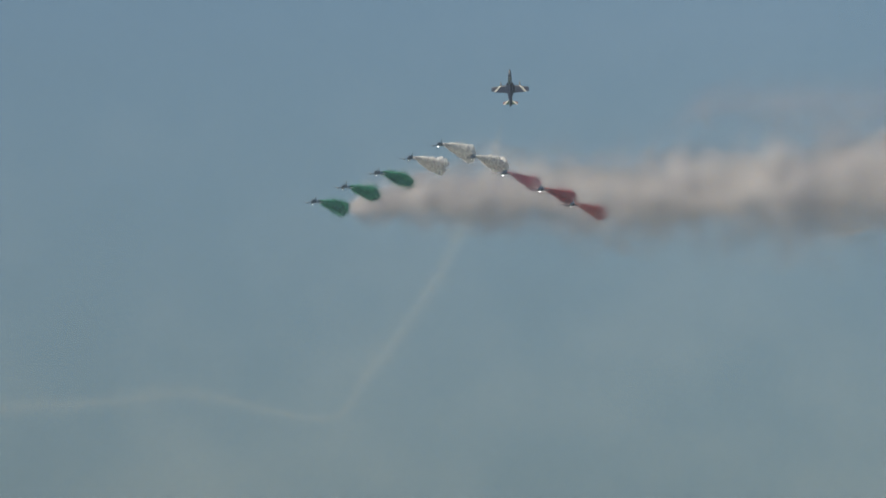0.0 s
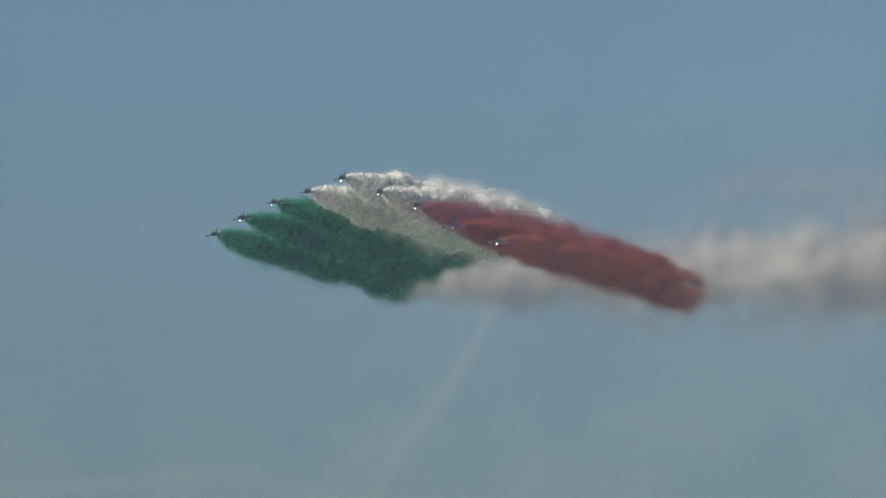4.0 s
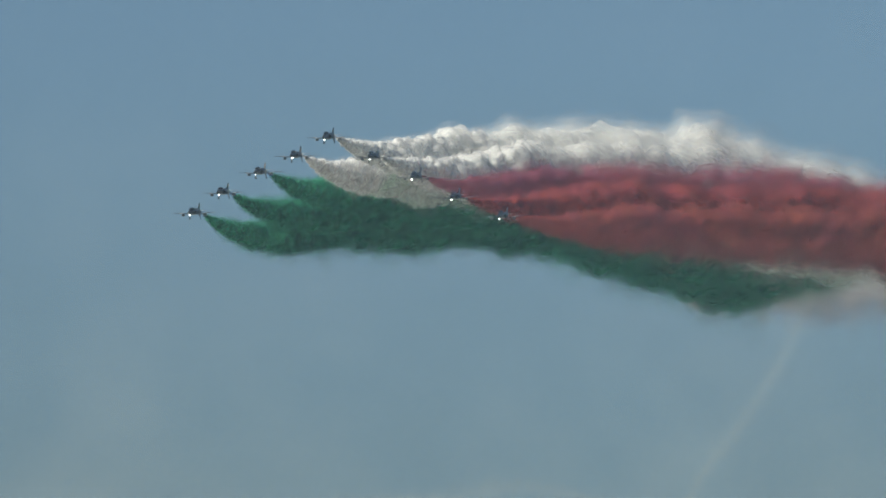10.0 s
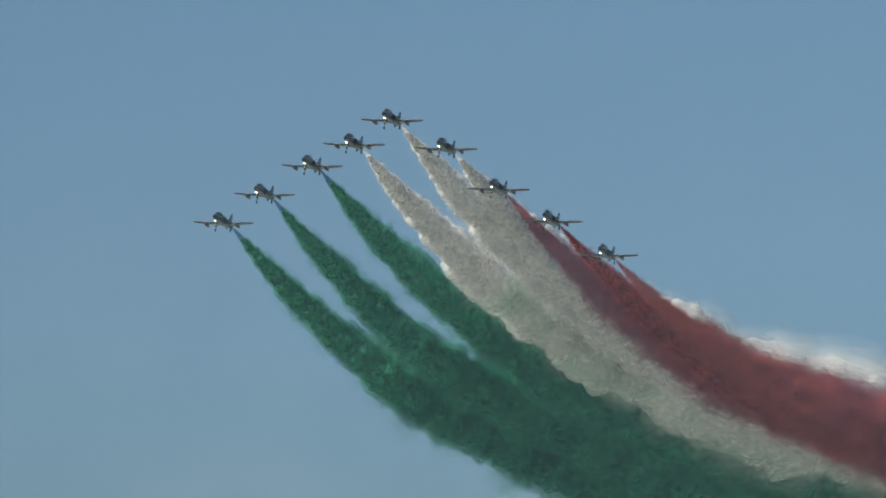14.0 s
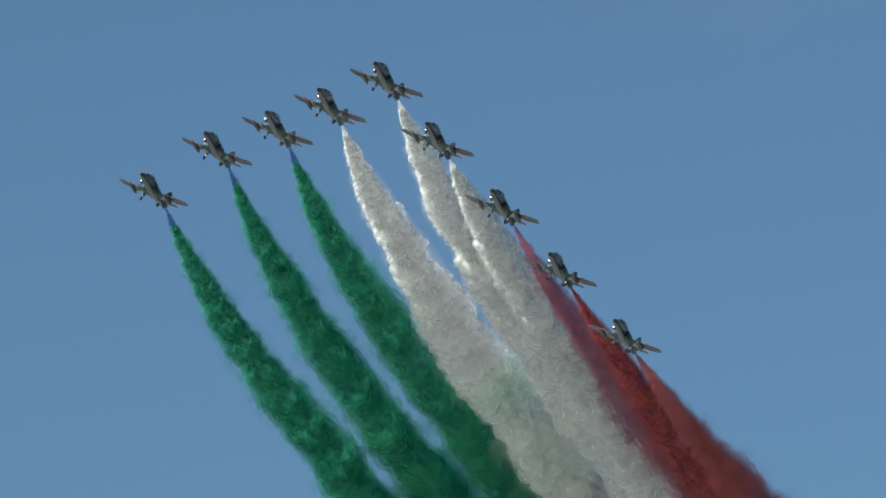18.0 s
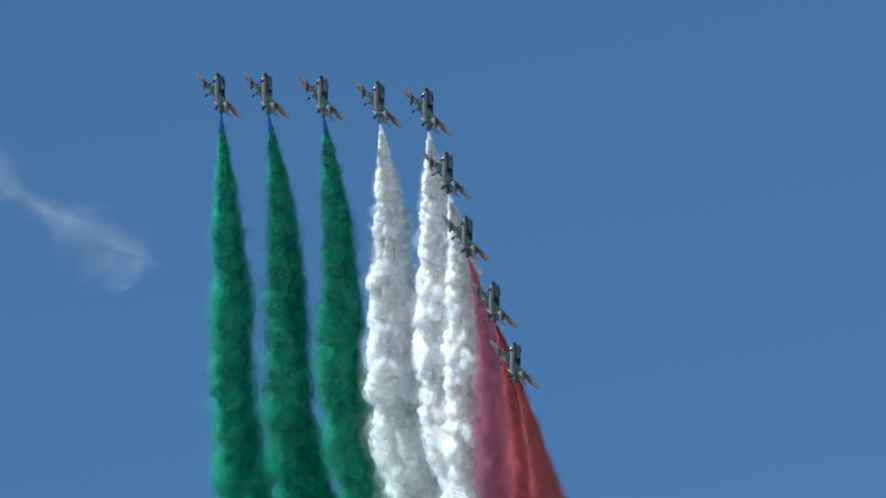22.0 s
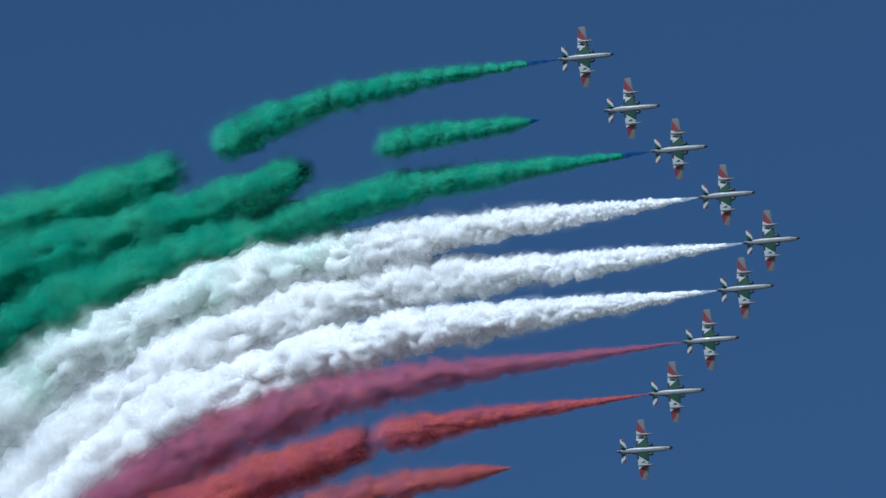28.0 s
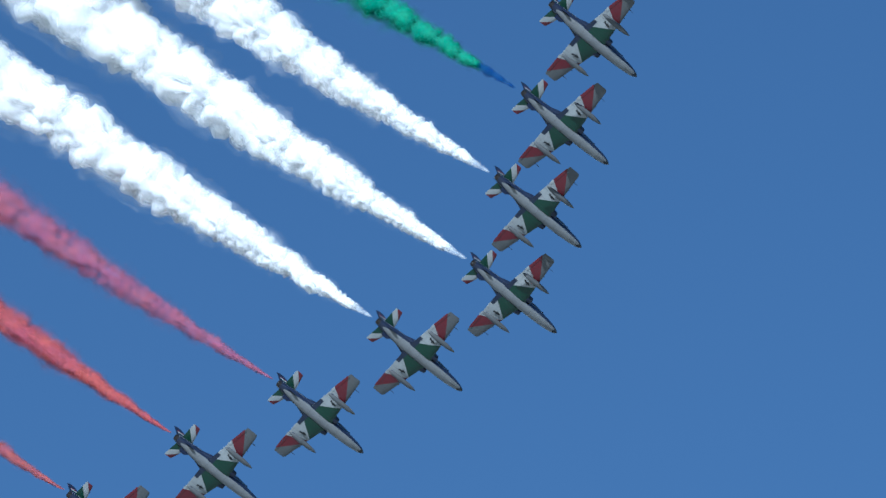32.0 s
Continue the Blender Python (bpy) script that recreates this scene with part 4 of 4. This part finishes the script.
    flight["left_3"] = [
        (0, pose(-40.48, 2977.43, 499.34, -12.7, -1.4, 171.2)), (1, pose(-54.80, 2886.47, 490.03, -12.8, -1.4, 171.6)),
        (2, pose(-67.92, 2793.55, 479.46, -12.9, -1.4, 171.9)), (3, pose(-77.69, 2701.47, 468.11, -12.8, -1.5, 171.3)),
        (4, pose(-84.17, 2613.18, 456.79, -12.7, -1.6, 170.6)), (5, pose(-89.30, 2520.46, 443.80, -12.6, -1.8, 170.0)),
        (6, pose(-102.04, 2400.81, 425.52, -12.5, -1.8, 169.3)), (7, pose(-118.33, 2242.74, 400.00, -12.3, -1.0, 168.8)),
        (8, pose(-127.93, 2066.42, 369.52, -12.1, -0.1, 168.3)), (9, pose(-131.37, 1889.73, 338.72, -11.6, 0.5, 168.1)),
        (10, pose(-134.20, 1717.82, 311.15, -9.8, -0.7, 169.2)), (11, pose(-139.81, 1557.80, 288.66, -7.6, -2.0, 170.4)),
        (12, pose(-147.65, 1417.27, 272.95, -5.0, -1.9, 171.2)), (13, pose(-157.39, 1300.26, 264.57, -2.4, -2.0, 171.6)),
        (14, pose(-167.48, 1205.34, 264.32, 0.0, -4.4, 171.0)), (15, pose(-177.16, 1122.74, 270.56, 2.5, -7.4, 170.0)),
        (16, pose(-186.72, 1041.61, 278.36, 5.4, -11.9, 169.8)), (17, pose(-194.97, 959.66, 285.91, 8.5, -18.0, 170.4)),
        (18, pose(-201.07, 895.73, 296.74, 10.9, -24.5, 171.0)), (19, pose(-211.62, 884.10, 321.28, 12.7, -31.1, 171.8)),
        (20, pose(-231.68, 932.54, 369.83, 15.1, -37.1, 172.6)), (21, pose(-249.82, 980.90, 423.81, 17.4, -42.9, 174.1)),
        (22, pose(-249.10, 957.89, 450.65, 17.6, -48.1, 179.5)), (23, pose(-232.12, 888.82, 455.15, 15.0, -52.9, -172.5)),
        (24, pose(-216.47, 855.52, 472.79, 10.8, -56.2, -161.8)), (25, pose(-208.64, 901.93, 525.95, 6.7, -58.9, -148.6)),
        (26, pose(-200.40, 1002.58, 604.18, 3.2, -58.8, -130.4)), (27, pose(-172.75, 1089.46, 670.45, -0.2, -58.9, -111.8)),
        (28, pose(-116.36, 1094.56, 680.00, -13.4, -60.3, -91.1)), (29, pose(-43.51, 1015.34, 623.67, -16.1, -43.4, -78.6)),
        (30, pose(21.05, 895.35, 533.76, -23.1, -35.1, -68.3)), (31, pose(65.51, 742.96, 424.84, -26.0, -29.0, -59.0)),
        (32, pose(95.31, 577.50, 308.38, -27.8, -26.3, -49.8)),
    ]
    flight["left_4"] = [
        (0, pose(-53.35, 2987.80, 494.83, -12.7, -1.4, 171.2)), (1, pose(-67.36, 2896.85, 485.33, -12.8, -1.4, 171.6)),
        (2, pose(-80.49, 2803.85, 475.10, -12.9, -1.4, 171.9)), (3, pose(-89.50, 2711.83, 463.86, -12.8, -1.5, 171.3)),
        (4, pose(-94.54, 2623.65, 452.50, -12.7, -1.6, 170.6)), (5, pose(-99.10, 2530.93, 440.09, -12.6, -1.8, 170.0)),
        (6, pose(-111.95, 2411.40, 421.53, -12.5, -1.8, 169.3)), (7, pose(-128.33, 2253.37, 395.73, -12.3, -1.0, 168.8)),
        (8, pose(-137.37, 2077.01, 365.76, -12.1, -0.1, 168.3)), (9, pose(-139.61, 1900.35, 335.05, -11.6, 0.5, 168.1)),
        (10, pose(-141.98, 1728.26, 308.09, -9.8, -0.7, 169.2)), (11, pose(-147.35, 1568.10, 285.85, -7.6, -2.0, 170.4)),
        (12, pose(-155.17, 1427.45, 270.27, -5.0, -1.9, 171.2)), (13, pose(-165.34, 1310.33, 262.00, -2.4, -2.0, 171.6)),
        (14, pose(-176.06, 1215.47, 261.66, 0.0, -4.4, 171.0)), (15, pose(-186.34, 1133.09, 267.31, 2.5, -7.4, 170.0)),
        (16, pose(-196.02, 1051.98, 275.44, 5.4, -11.9, 169.8)), (17, pose(-204.31, 969.92, 283.71, 8.5, -18.0, 170.4)),
        (18, pose(-211.98, 905.75, 294.78, 10.9, -24.5, 171.0)), (19, pose(-223.42, 893.57, 320.74, 12.7, -31.1, 171.8)),
        (20, pose(-243.24, 941.38, 371.29, 15.1, -37.1, 172.6)), (21, pose(-260.55, 989.23, 426.94, 17.4, -42.9, 174.1)),
        (22, pose(-258.52, 965.68, 455.07, 17.6, -48.1, 179.5)), (23, pose(-240.96, 895.85, 460.44, 15.0, -52.9, -172.5)),
        (24, pose(-226.61, 861.26, 478.70, 10.8, -56.2, -161.8)), (25, pose(-218.81, 906.16, 532.38, 6.7, -58.9, -148.6)),
        (26, pose(-209.50, 1004.41, 611.19, 3.2, -58.8, -130.4)), (27, pose(-181.24, 1088.41, 678.42, -0.2, -58.9, -111.8)),
        (28, pose(-124.12, 1091.16, 689.38, -13.4, -60.3, -91.1)), (29, pose(-49.34, 1008.60, 632.79, -16.1, -43.4, -78.6)),
        (30, pose(18.81, 888.03, 540.45, -23.1, -35.1, -68.3)), (31, pose(65.37, 735.27, 429.62, -26.0, -29.0, -59.0)),
        (32, pose(96.97, 569.07, 312.63, -27.8, -26.3, -49.8)),
    ]
    flight["right_1"] = [
        (0, pose(13.09, 2953.98, 507.99, -12.7, -1.4, 171.2)), (1, pose(-1.51, 2863.27, 498.54, -12.8, -1.4, 171.6)),
        (2, pose(-15.63, 2770.65, 486.66, -12.9, -1.4, 171.9)), (3, pose(-26.64, 2678.51, 474.03, -12.8, -1.5, 171.3)),
        (4, pose(-33.08, 2589.86, 462.28, -12.7, -1.6, 170.6)), (5, pose(-37.73, 2496.82, 449.16, -12.6, -1.8, 170.0)),
        (6, pose(-50.27, 2376.84, 430.96, -12.5, -1.8, 169.3)), (7, pose(-67.45, 2218.90, 405.57, -12.3, -1.0, 168.8)),
        (8, pose(-80.36, 2042.40, 374.84, -12.1, -0.1, 168.3)), (9, pose(-88.71, 1865.66, 343.33, -11.6, 0.5, 168.1)),
        (10, pose(-96.41, 1694.17, 315.23, -9.8, -0.7, 169.2)), (11, pose(-104.32, 1534.59, 292.84, -7.6, -2.0, 170.4)),
        (12, pose(-113.24, 1394.47, 277.37, -5.0, -1.9, 171.2)), (13, pose(-123.32, 1277.78, 268.24, -2.4, -2.0, 171.6)),
        (14, pose(-133.43, 1182.65, 266.49, 0.0, -4.4, 171.0)), (15, pose(-143.18, 1099.73, 270.66, 2.5, -7.4, 170.0)),
        (16, pose(-152.99, 1018.58, 276.37, 5.4, -11.9, 169.8)), (17, pose(-161.30, 936.99, 281.70, 8.5, -18.0, 170.4)),
        (18, pose(-167.00, 873.88, 289.01, 10.9, -24.5, 171.0)), (19, pose(-177.06, 863.28, 310.16, 12.7, -31.1, 171.8)),
        (20, pose(-198.33, 912.49, 355.52, 15.1, -37.1, 172.6)), (21, pose(-218.15, 962.45, 405.32, 17.4, -42.9, 174.1)),
        (22, pose(-217.85, 942.66, 428.04, 17.6, -48.1, 179.5)), (23, pose(-200.71, 877.20, 429.88, 15.0, -52.9, -172.5)),
        (24, pose(-185.18, 848.20, 444.97, 10.8, -56.2, -161.8)), (25, pose(-179.81, 899.02, 496.92, 6.7, -58.9, -148.6)),
        (26, pose(-175.01, 1005.71, 575.79, 3.2, -58.8, -130.4)), (27, pose(-150.50, 1098.60, 642.08, -0.2, -58.9, -111.8)),
        (28, pose(-98.09, 1108.79, 649.67, -13.4, -60.3, -91.1)), (29, pose(-32.49, 1039.17, 596.60, -16.1, -43.4, -78.6)),
        (30, pose(23.71, 923.25, 510.62, -23.1, -35.1, -68.3)), (31, pose(61.20, 773.24, 403.00, -26.0, -29.0, -59.0)),
        (32, pose(83.48, 607.42, 289.70, -27.8, -26.3, -49.8)),
    ]
    flight["right_2"] = [
        (0, pose(26.04, 2961.73, 502.65, -12.7, -1.4, 171.2)), (1, pose(11.67, 2871.02, 493.96, -12.8, -1.4, 171.6)),
        (2, pose(-2.13, 2778.32, 482.88, -12.9, -1.4, 171.9)), (3, pose(-13.13, 2686.09, 470.31, -12.8, -1.5, 171.3)),
        (4, pose(-19.84, 2597.29, 458.72, -12.7, -1.6, 170.6)), (5, pose(-24.65, 2504.18, 445.41, -12.6, -1.8, 170.0)),
        (6, pose(-37.38, 2384.21, 426.41, -12.5, -1.8, 169.3)), (7, pose(-54.56, 2226.26, 401.03, -12.3, -1.0, 168.8)),
        (8, pose(-68.06, 2049.60, 370.88, -12.1, -0.1, 168.3)), (9, pose(-77.82, 1872.75, 339.70, -11.6, 0.5, 168.1)),
        (10, pose(-86.67, 1701.38, 311.59, -9.8, -0.7, 169.2)), (11, pose(-95.14, 1542.10, 288.32, -7.6, -2.0, 170.4)),
        (12, pose(-104.41, 1402.31, 271.75, -5.0, -1.9, 171.2)), (13, pose(-115.14, 1285.65, 262.51, -2.4, -2.0, 171.6)),
        (14, pose(-125.40, 1190.27, 260.95, 0.0, -4.4, 171.0)), (15, pose(-134.57, 1107.09, 265.32, 2.5, -7.4, 170.0)),
        (16, pose(-144.11, 1025.85, 270.69, 5.4, -11.9, 169.8)), (17, pose(-153.16, 944.26, 275.31, 8.5, -18.0, 170.4)),
        (18, pose(-159.85, 881.18, 281.82, 10.9, -24.5, 171.0)), (19, pose(-171.37, 870.57, 302.22, 12.7, -31.1, 171.8)),
        (20, pose(-194.33, 919.28, 348.00, 15.1, -37.1, 172.6)), (21, pose(-215.61, 968.83, 398.37, 17.4, -42.9, 174.1)),
        (22, pose(-216.49, 949.53, 420.66, 17.6, -48.1, 179.5)), (23, pose(-200.49, 884.75, 422.28, 15.0, -52.9, -172.5)),
        (24, pose(-186.61, 856.41, 437.09, 10.8, -56.2, -161.8)), (25, pose(-183.53, 906.98, 489.73, 6.7, -58.9, -148.6)),
        (26, pose(-180.20, 1013.19, 569.31, 3.2, -58.8, -130.4)), (27, pose(-156.54, 1105.37, 635.49, -0.2, -58.9, -111.8)),
        (28, pose(-105.05, 1115.12, 643.20, -13.4, -60.3, -91.1)), (29, pose(-39.89, 1045.94, 591.42, -16.1, -43.4, -78.6)),
        (30, pose(16.34, 929.84, 506.42, -23.1, -35.1, -68.3)), (31, pose(52.97, 779.02, 398.62, -26.0, -29.0, -59.0)),
        (32, pose(74.73, 611.84, 284.74, -27.8, -26.3, -49.8)),
    ]
    flight["right_3"] = [
        (0, pose(41.13, 2969.52, 497.07, -12.7, -1.4, 171.2)), (1, pose(26.85, 2879.10, 487.37, -12.8, -1.4, 171.6)),
        (2, pose(12.76, 2786.41, 476.57, -12.9, -1.4, 171.9)), (3, pose(1.45, 2694.00, 464.69, -12.8, -1.5, 171.3)),
        (4, pose(-6.00, 2605.15, 452.71, -12.7, -1.6, 170.6)), (5, pose(-11.32, 2511.90, 439.56, -12.6, -1.8, 170.0)),
        (6, pose(-23.98, 2391.78, 420.74, -12.5, -1.8, 169.3)), (7, pose(-41.57, 2233.75, 395.78, -12.3, -1.0, 168.8)),
        (8, pose(-56.14, 2056.88, 366.33, -12.1, -0.1, 168.3)), (9, pose(-67.42, 1879.90, 335.62, -11.6, 0.5, 168.1)),
        (10, pose(-77.59, 1708.56, 307.89, -9.8, -0.7, 169.2)), (11, pose(-86.29, 1549.40, 284.86, -7.6, -2.0, 170.4)),
        (12, pose(-95.99, 1409.69, 268.50, -5.0, -1.9, 171.2)), (13, pose(-106.75, 1293.13, 258.92, -2.4, -2.0, 171.6)),
        (14, pose(-117.15, 1197.63, 256.79, 0.0, -4.4, 171.0)), (15, pose(-126.68, 1114.30, 260.18, 2.5, -7.4, 170.0)),
        (16, pose(-136.83, 1033.01, 264.54, 5.4, -11.9, 169.8)), (17, pose(-146.46, 951.39, 268.62, 8.5, -18.0, 170.4)),
        (18, pose(-153.50, 888.21, 275.02, 10.9, -24.5, 171.0)), (19, pose(-165.46, 877.65, 295.01, 12.7, -31.1, 171.8)),
        (20, pose(-189.30, 926.19, 340.75, 15.1, -37.1, 172.6)), (21, pose(-211.79, 975.68, 390.99, 17.4, -42.9, 174.1)),
        (22, pose(-214.07, 956.77, 412.99, 17.6, -48.1, 179.5)), (23, pose(-199.45, 892.58, 414.49, 15.0, -52.9, -172.5)),
        (24, pose(-186.71, 864.90, 429.23, 10.8, -56.2, -161.8)), (25, pose(-185.01, 915.59, 482.24, 6.7, -58.9, -148.6)),
        (26, pose(-183.34, 1021.47, 562.09, 3.2, -58.8, -130.4)), (27, pose(-161.62, 1112.65, 628.27, -0.2, -58.9, -111.8)),
        (28, pose(-112.07, 1121.50, 636.63, -13.4, -60.3, -91.1)), (29, pose(-47.71, 1052.26, 586.95, -16.1, -43.4, -78.6)),
        (30, pose(8.69, 935.51, 503.88, -23.1, -35.1, -68.3)), (31, pose(44.78, 783.92, 395.89, -26.0, -29.0, -59.0)),
        (32, pose(65.58, 615.96, 280.50, -27.8, -26.3, -49.8)),
    ]
    flight["right_4"] = [
        (0, pose(54.35, 2977.24, 491.94, -12.7, -1.4, 171.2)), (1, pose(40.01, 2886.86, 482.71, -12.8, -1.4, 171.6)),
        (2, pose(26.29, 2794.18, 472.18, -12.9, -1.4, 171.9)), (3, pose(15.84, 2701.68, 460.35, -12.8, -1.5, 171.3)),
        (4, pose(9.76, 2612.80, 447.93, -12.7, -1.6, 170.6)), (5, pose(4.88, 2519.55, 434.28, -12.6, -1.8, 170.0)),
        (6, pose(-8.57, 2399.32, 415.36, -12.5, -1.8, 169.3)), (7, pose(-26.73, 2241.32, 390.31, -12.3, -1.0, 168.8)),
        (8, pose(-42.11, 2064.28, 361.54, -12.1, -0.1, 168.3)), (9, pose(-54.91, 1887.13, 331.51, -11.6, 0.5, 168.1)),
        (10, pose(-66.43, 1715.80, 304.39, -9.8, -0.7, 169.2)), (11, pose(-76.08, 1556.84, 281.06, -7.6, -2.0, 170.4)),
        (12, pose(-86.31, 1417.33, 264.39, -5.0, -1.9, 171.2)), (13, pose(-97.59, 1300.80, 254.68, -2.4, -2.0, 171.6)),
        (14, pose(-108.42, 1205.12, 252.28, 0.0, -4.4, 171.0)), (15, pose(-118.48, 1121.50, 255.29, 2.5, -7.4, 170.0)),
        (16, pose(-128.93, 1040.05, 259.24, 5.4, -11.9, 169.8)), (17, pose(-138.84, 958.46, 262.64, 8.5, -18.0, 170.4)),
        (18, pose(-146.28, 895.54, 267.77, 10.9, -24.5, 171.0)), (19, pose(-159.29, 885.08, 286.99, 12.7, -31.1, 171.8)),
        (20, pose(-185.04, 933.19, 332.78, 15.1, -37.1, 172.6)), (21, pose(-209.21, 982.23, 383.65, 17.4, -42.9, 174.1)),
        (22, pose(-212.44, 963.54, 406.00, 17.6, -48.1, 179.5)), (23, pose(-199.02, 899.97, 407.30, 15.0, -52.9, -172.5)),
        (24, pose(-187.21, 873.45, 421.09, 10.8, -56.2, -161.8)), (25, pose(-186.54, 924.52, 474.12, 6.7, -58.9, -148.6)),
        (26, pose(-186.45, 1030.11, 554.25, 3.2, -58.8, -130.4)), (27, pose(-166.45, 1120.37, 620.39, -0.2, -58.9, -111.8)),
        (28, pose(-118.62, 1128.49, 629.15, -13.4, -60.3, -91.1)), (29, pose(-55.60, 1059.36, 581.13, -16.1, -43.4, -78.6)),
        (30, pose(0.39, 942.32, 499.29, -23.1, -35.1, -68.3)), (31, pose(35.78, 789.93, 391.17, -26.0, -29.0, -59.0)),
        (32, pose(56.03, 620.29, 275.97, -27.8, -26.3, -49.8)),
    ]

    for name, jet in JETS.items():
        walk(jet, flight[name])
    for k, name in enumerate(TRAILS):
        fly_trail(TRAILS[name], Track(JETS[name]), SMOKE_ON[COLOURS[name]], RANKS[name], 137.5 * k, k, RISE[COLOURS[name]], GAPS.get(name, ()), WIND[COLOURS[name]])
    # the wheels come up as the formation goes over the top
    for jet in JETS.values():
        for leg in [c for c in jet.children if c.name.startswith(("nose_gear", "main_gear"))]:
            x, y, z = leg.location
            up = pose(x, y, z + 0.2, 86, 0, 0) if abs(x) < 0.1 else pose(x, y, z + 0.04, 0, 99 if x > 0 else -99, 0)
            walk(leg, [(0, pose(x, y, z)), (23.2, pose(x, y, z)), (24.6, up), (32, up)])
    # the lone jet climbs out of view and stays high
    walk(SOLO, [(0, pose(19.64, 2046.64, 372.22, 104, 0, -8)), (0.5, pose(29.38, 2048.26, 416.29, 105, 0, -8)), (1, pose(39.96, 2050.35, 453.88, 106, 0, -8)), (3, pose(68.89, 2113.44, 608.83, 110, 0, -8)), (32, pose(115.13, 1819.15, 1855.73, 110, 0, -8))])
    walk(BIRD, [(0, pose(-66.73, 110.45, 40.70, 0, 12, -88)), (14, pose(-41.36, 116.44, 38.80, 0, 12, -88)), (16.2, pose(-26.67, 119.90, 37.69, 0, 12, -88)), (16.5, pose(-24.67, 120.38, 37.54, 0, 12, -88)), (16.8, pose(-22.20, 120.99, 37.08, 0, 12, -88)), (17.1, pose(-19.41, 121.62, 36.55, 0, 12, -88)), (17.5, pose(-15.87, 122.34, 35.82, 0, 12, -88)), (17.8, pose(-13.17, 122.74, 35.53, 0, 12, -88)), (20, pose(6.56, 125.68, 33.37, 0, 12, -88)), (32, pose(58.57, 133.42, 27.69, 0, 12, -88))])
    for side, wing in zip((1, -1), BIRD_WINGS):
        x, y, z = wing.location
        beats = [(0.0, 0)] + [(16.0 + 0.1 * k, -30 if k % 2 else 22) for k in range(22)] + [(32.0, 0)]
        walk(wing, [(t, pose(x, y, z, 0, -side * a, 0)) for t, a in beats])


motions()
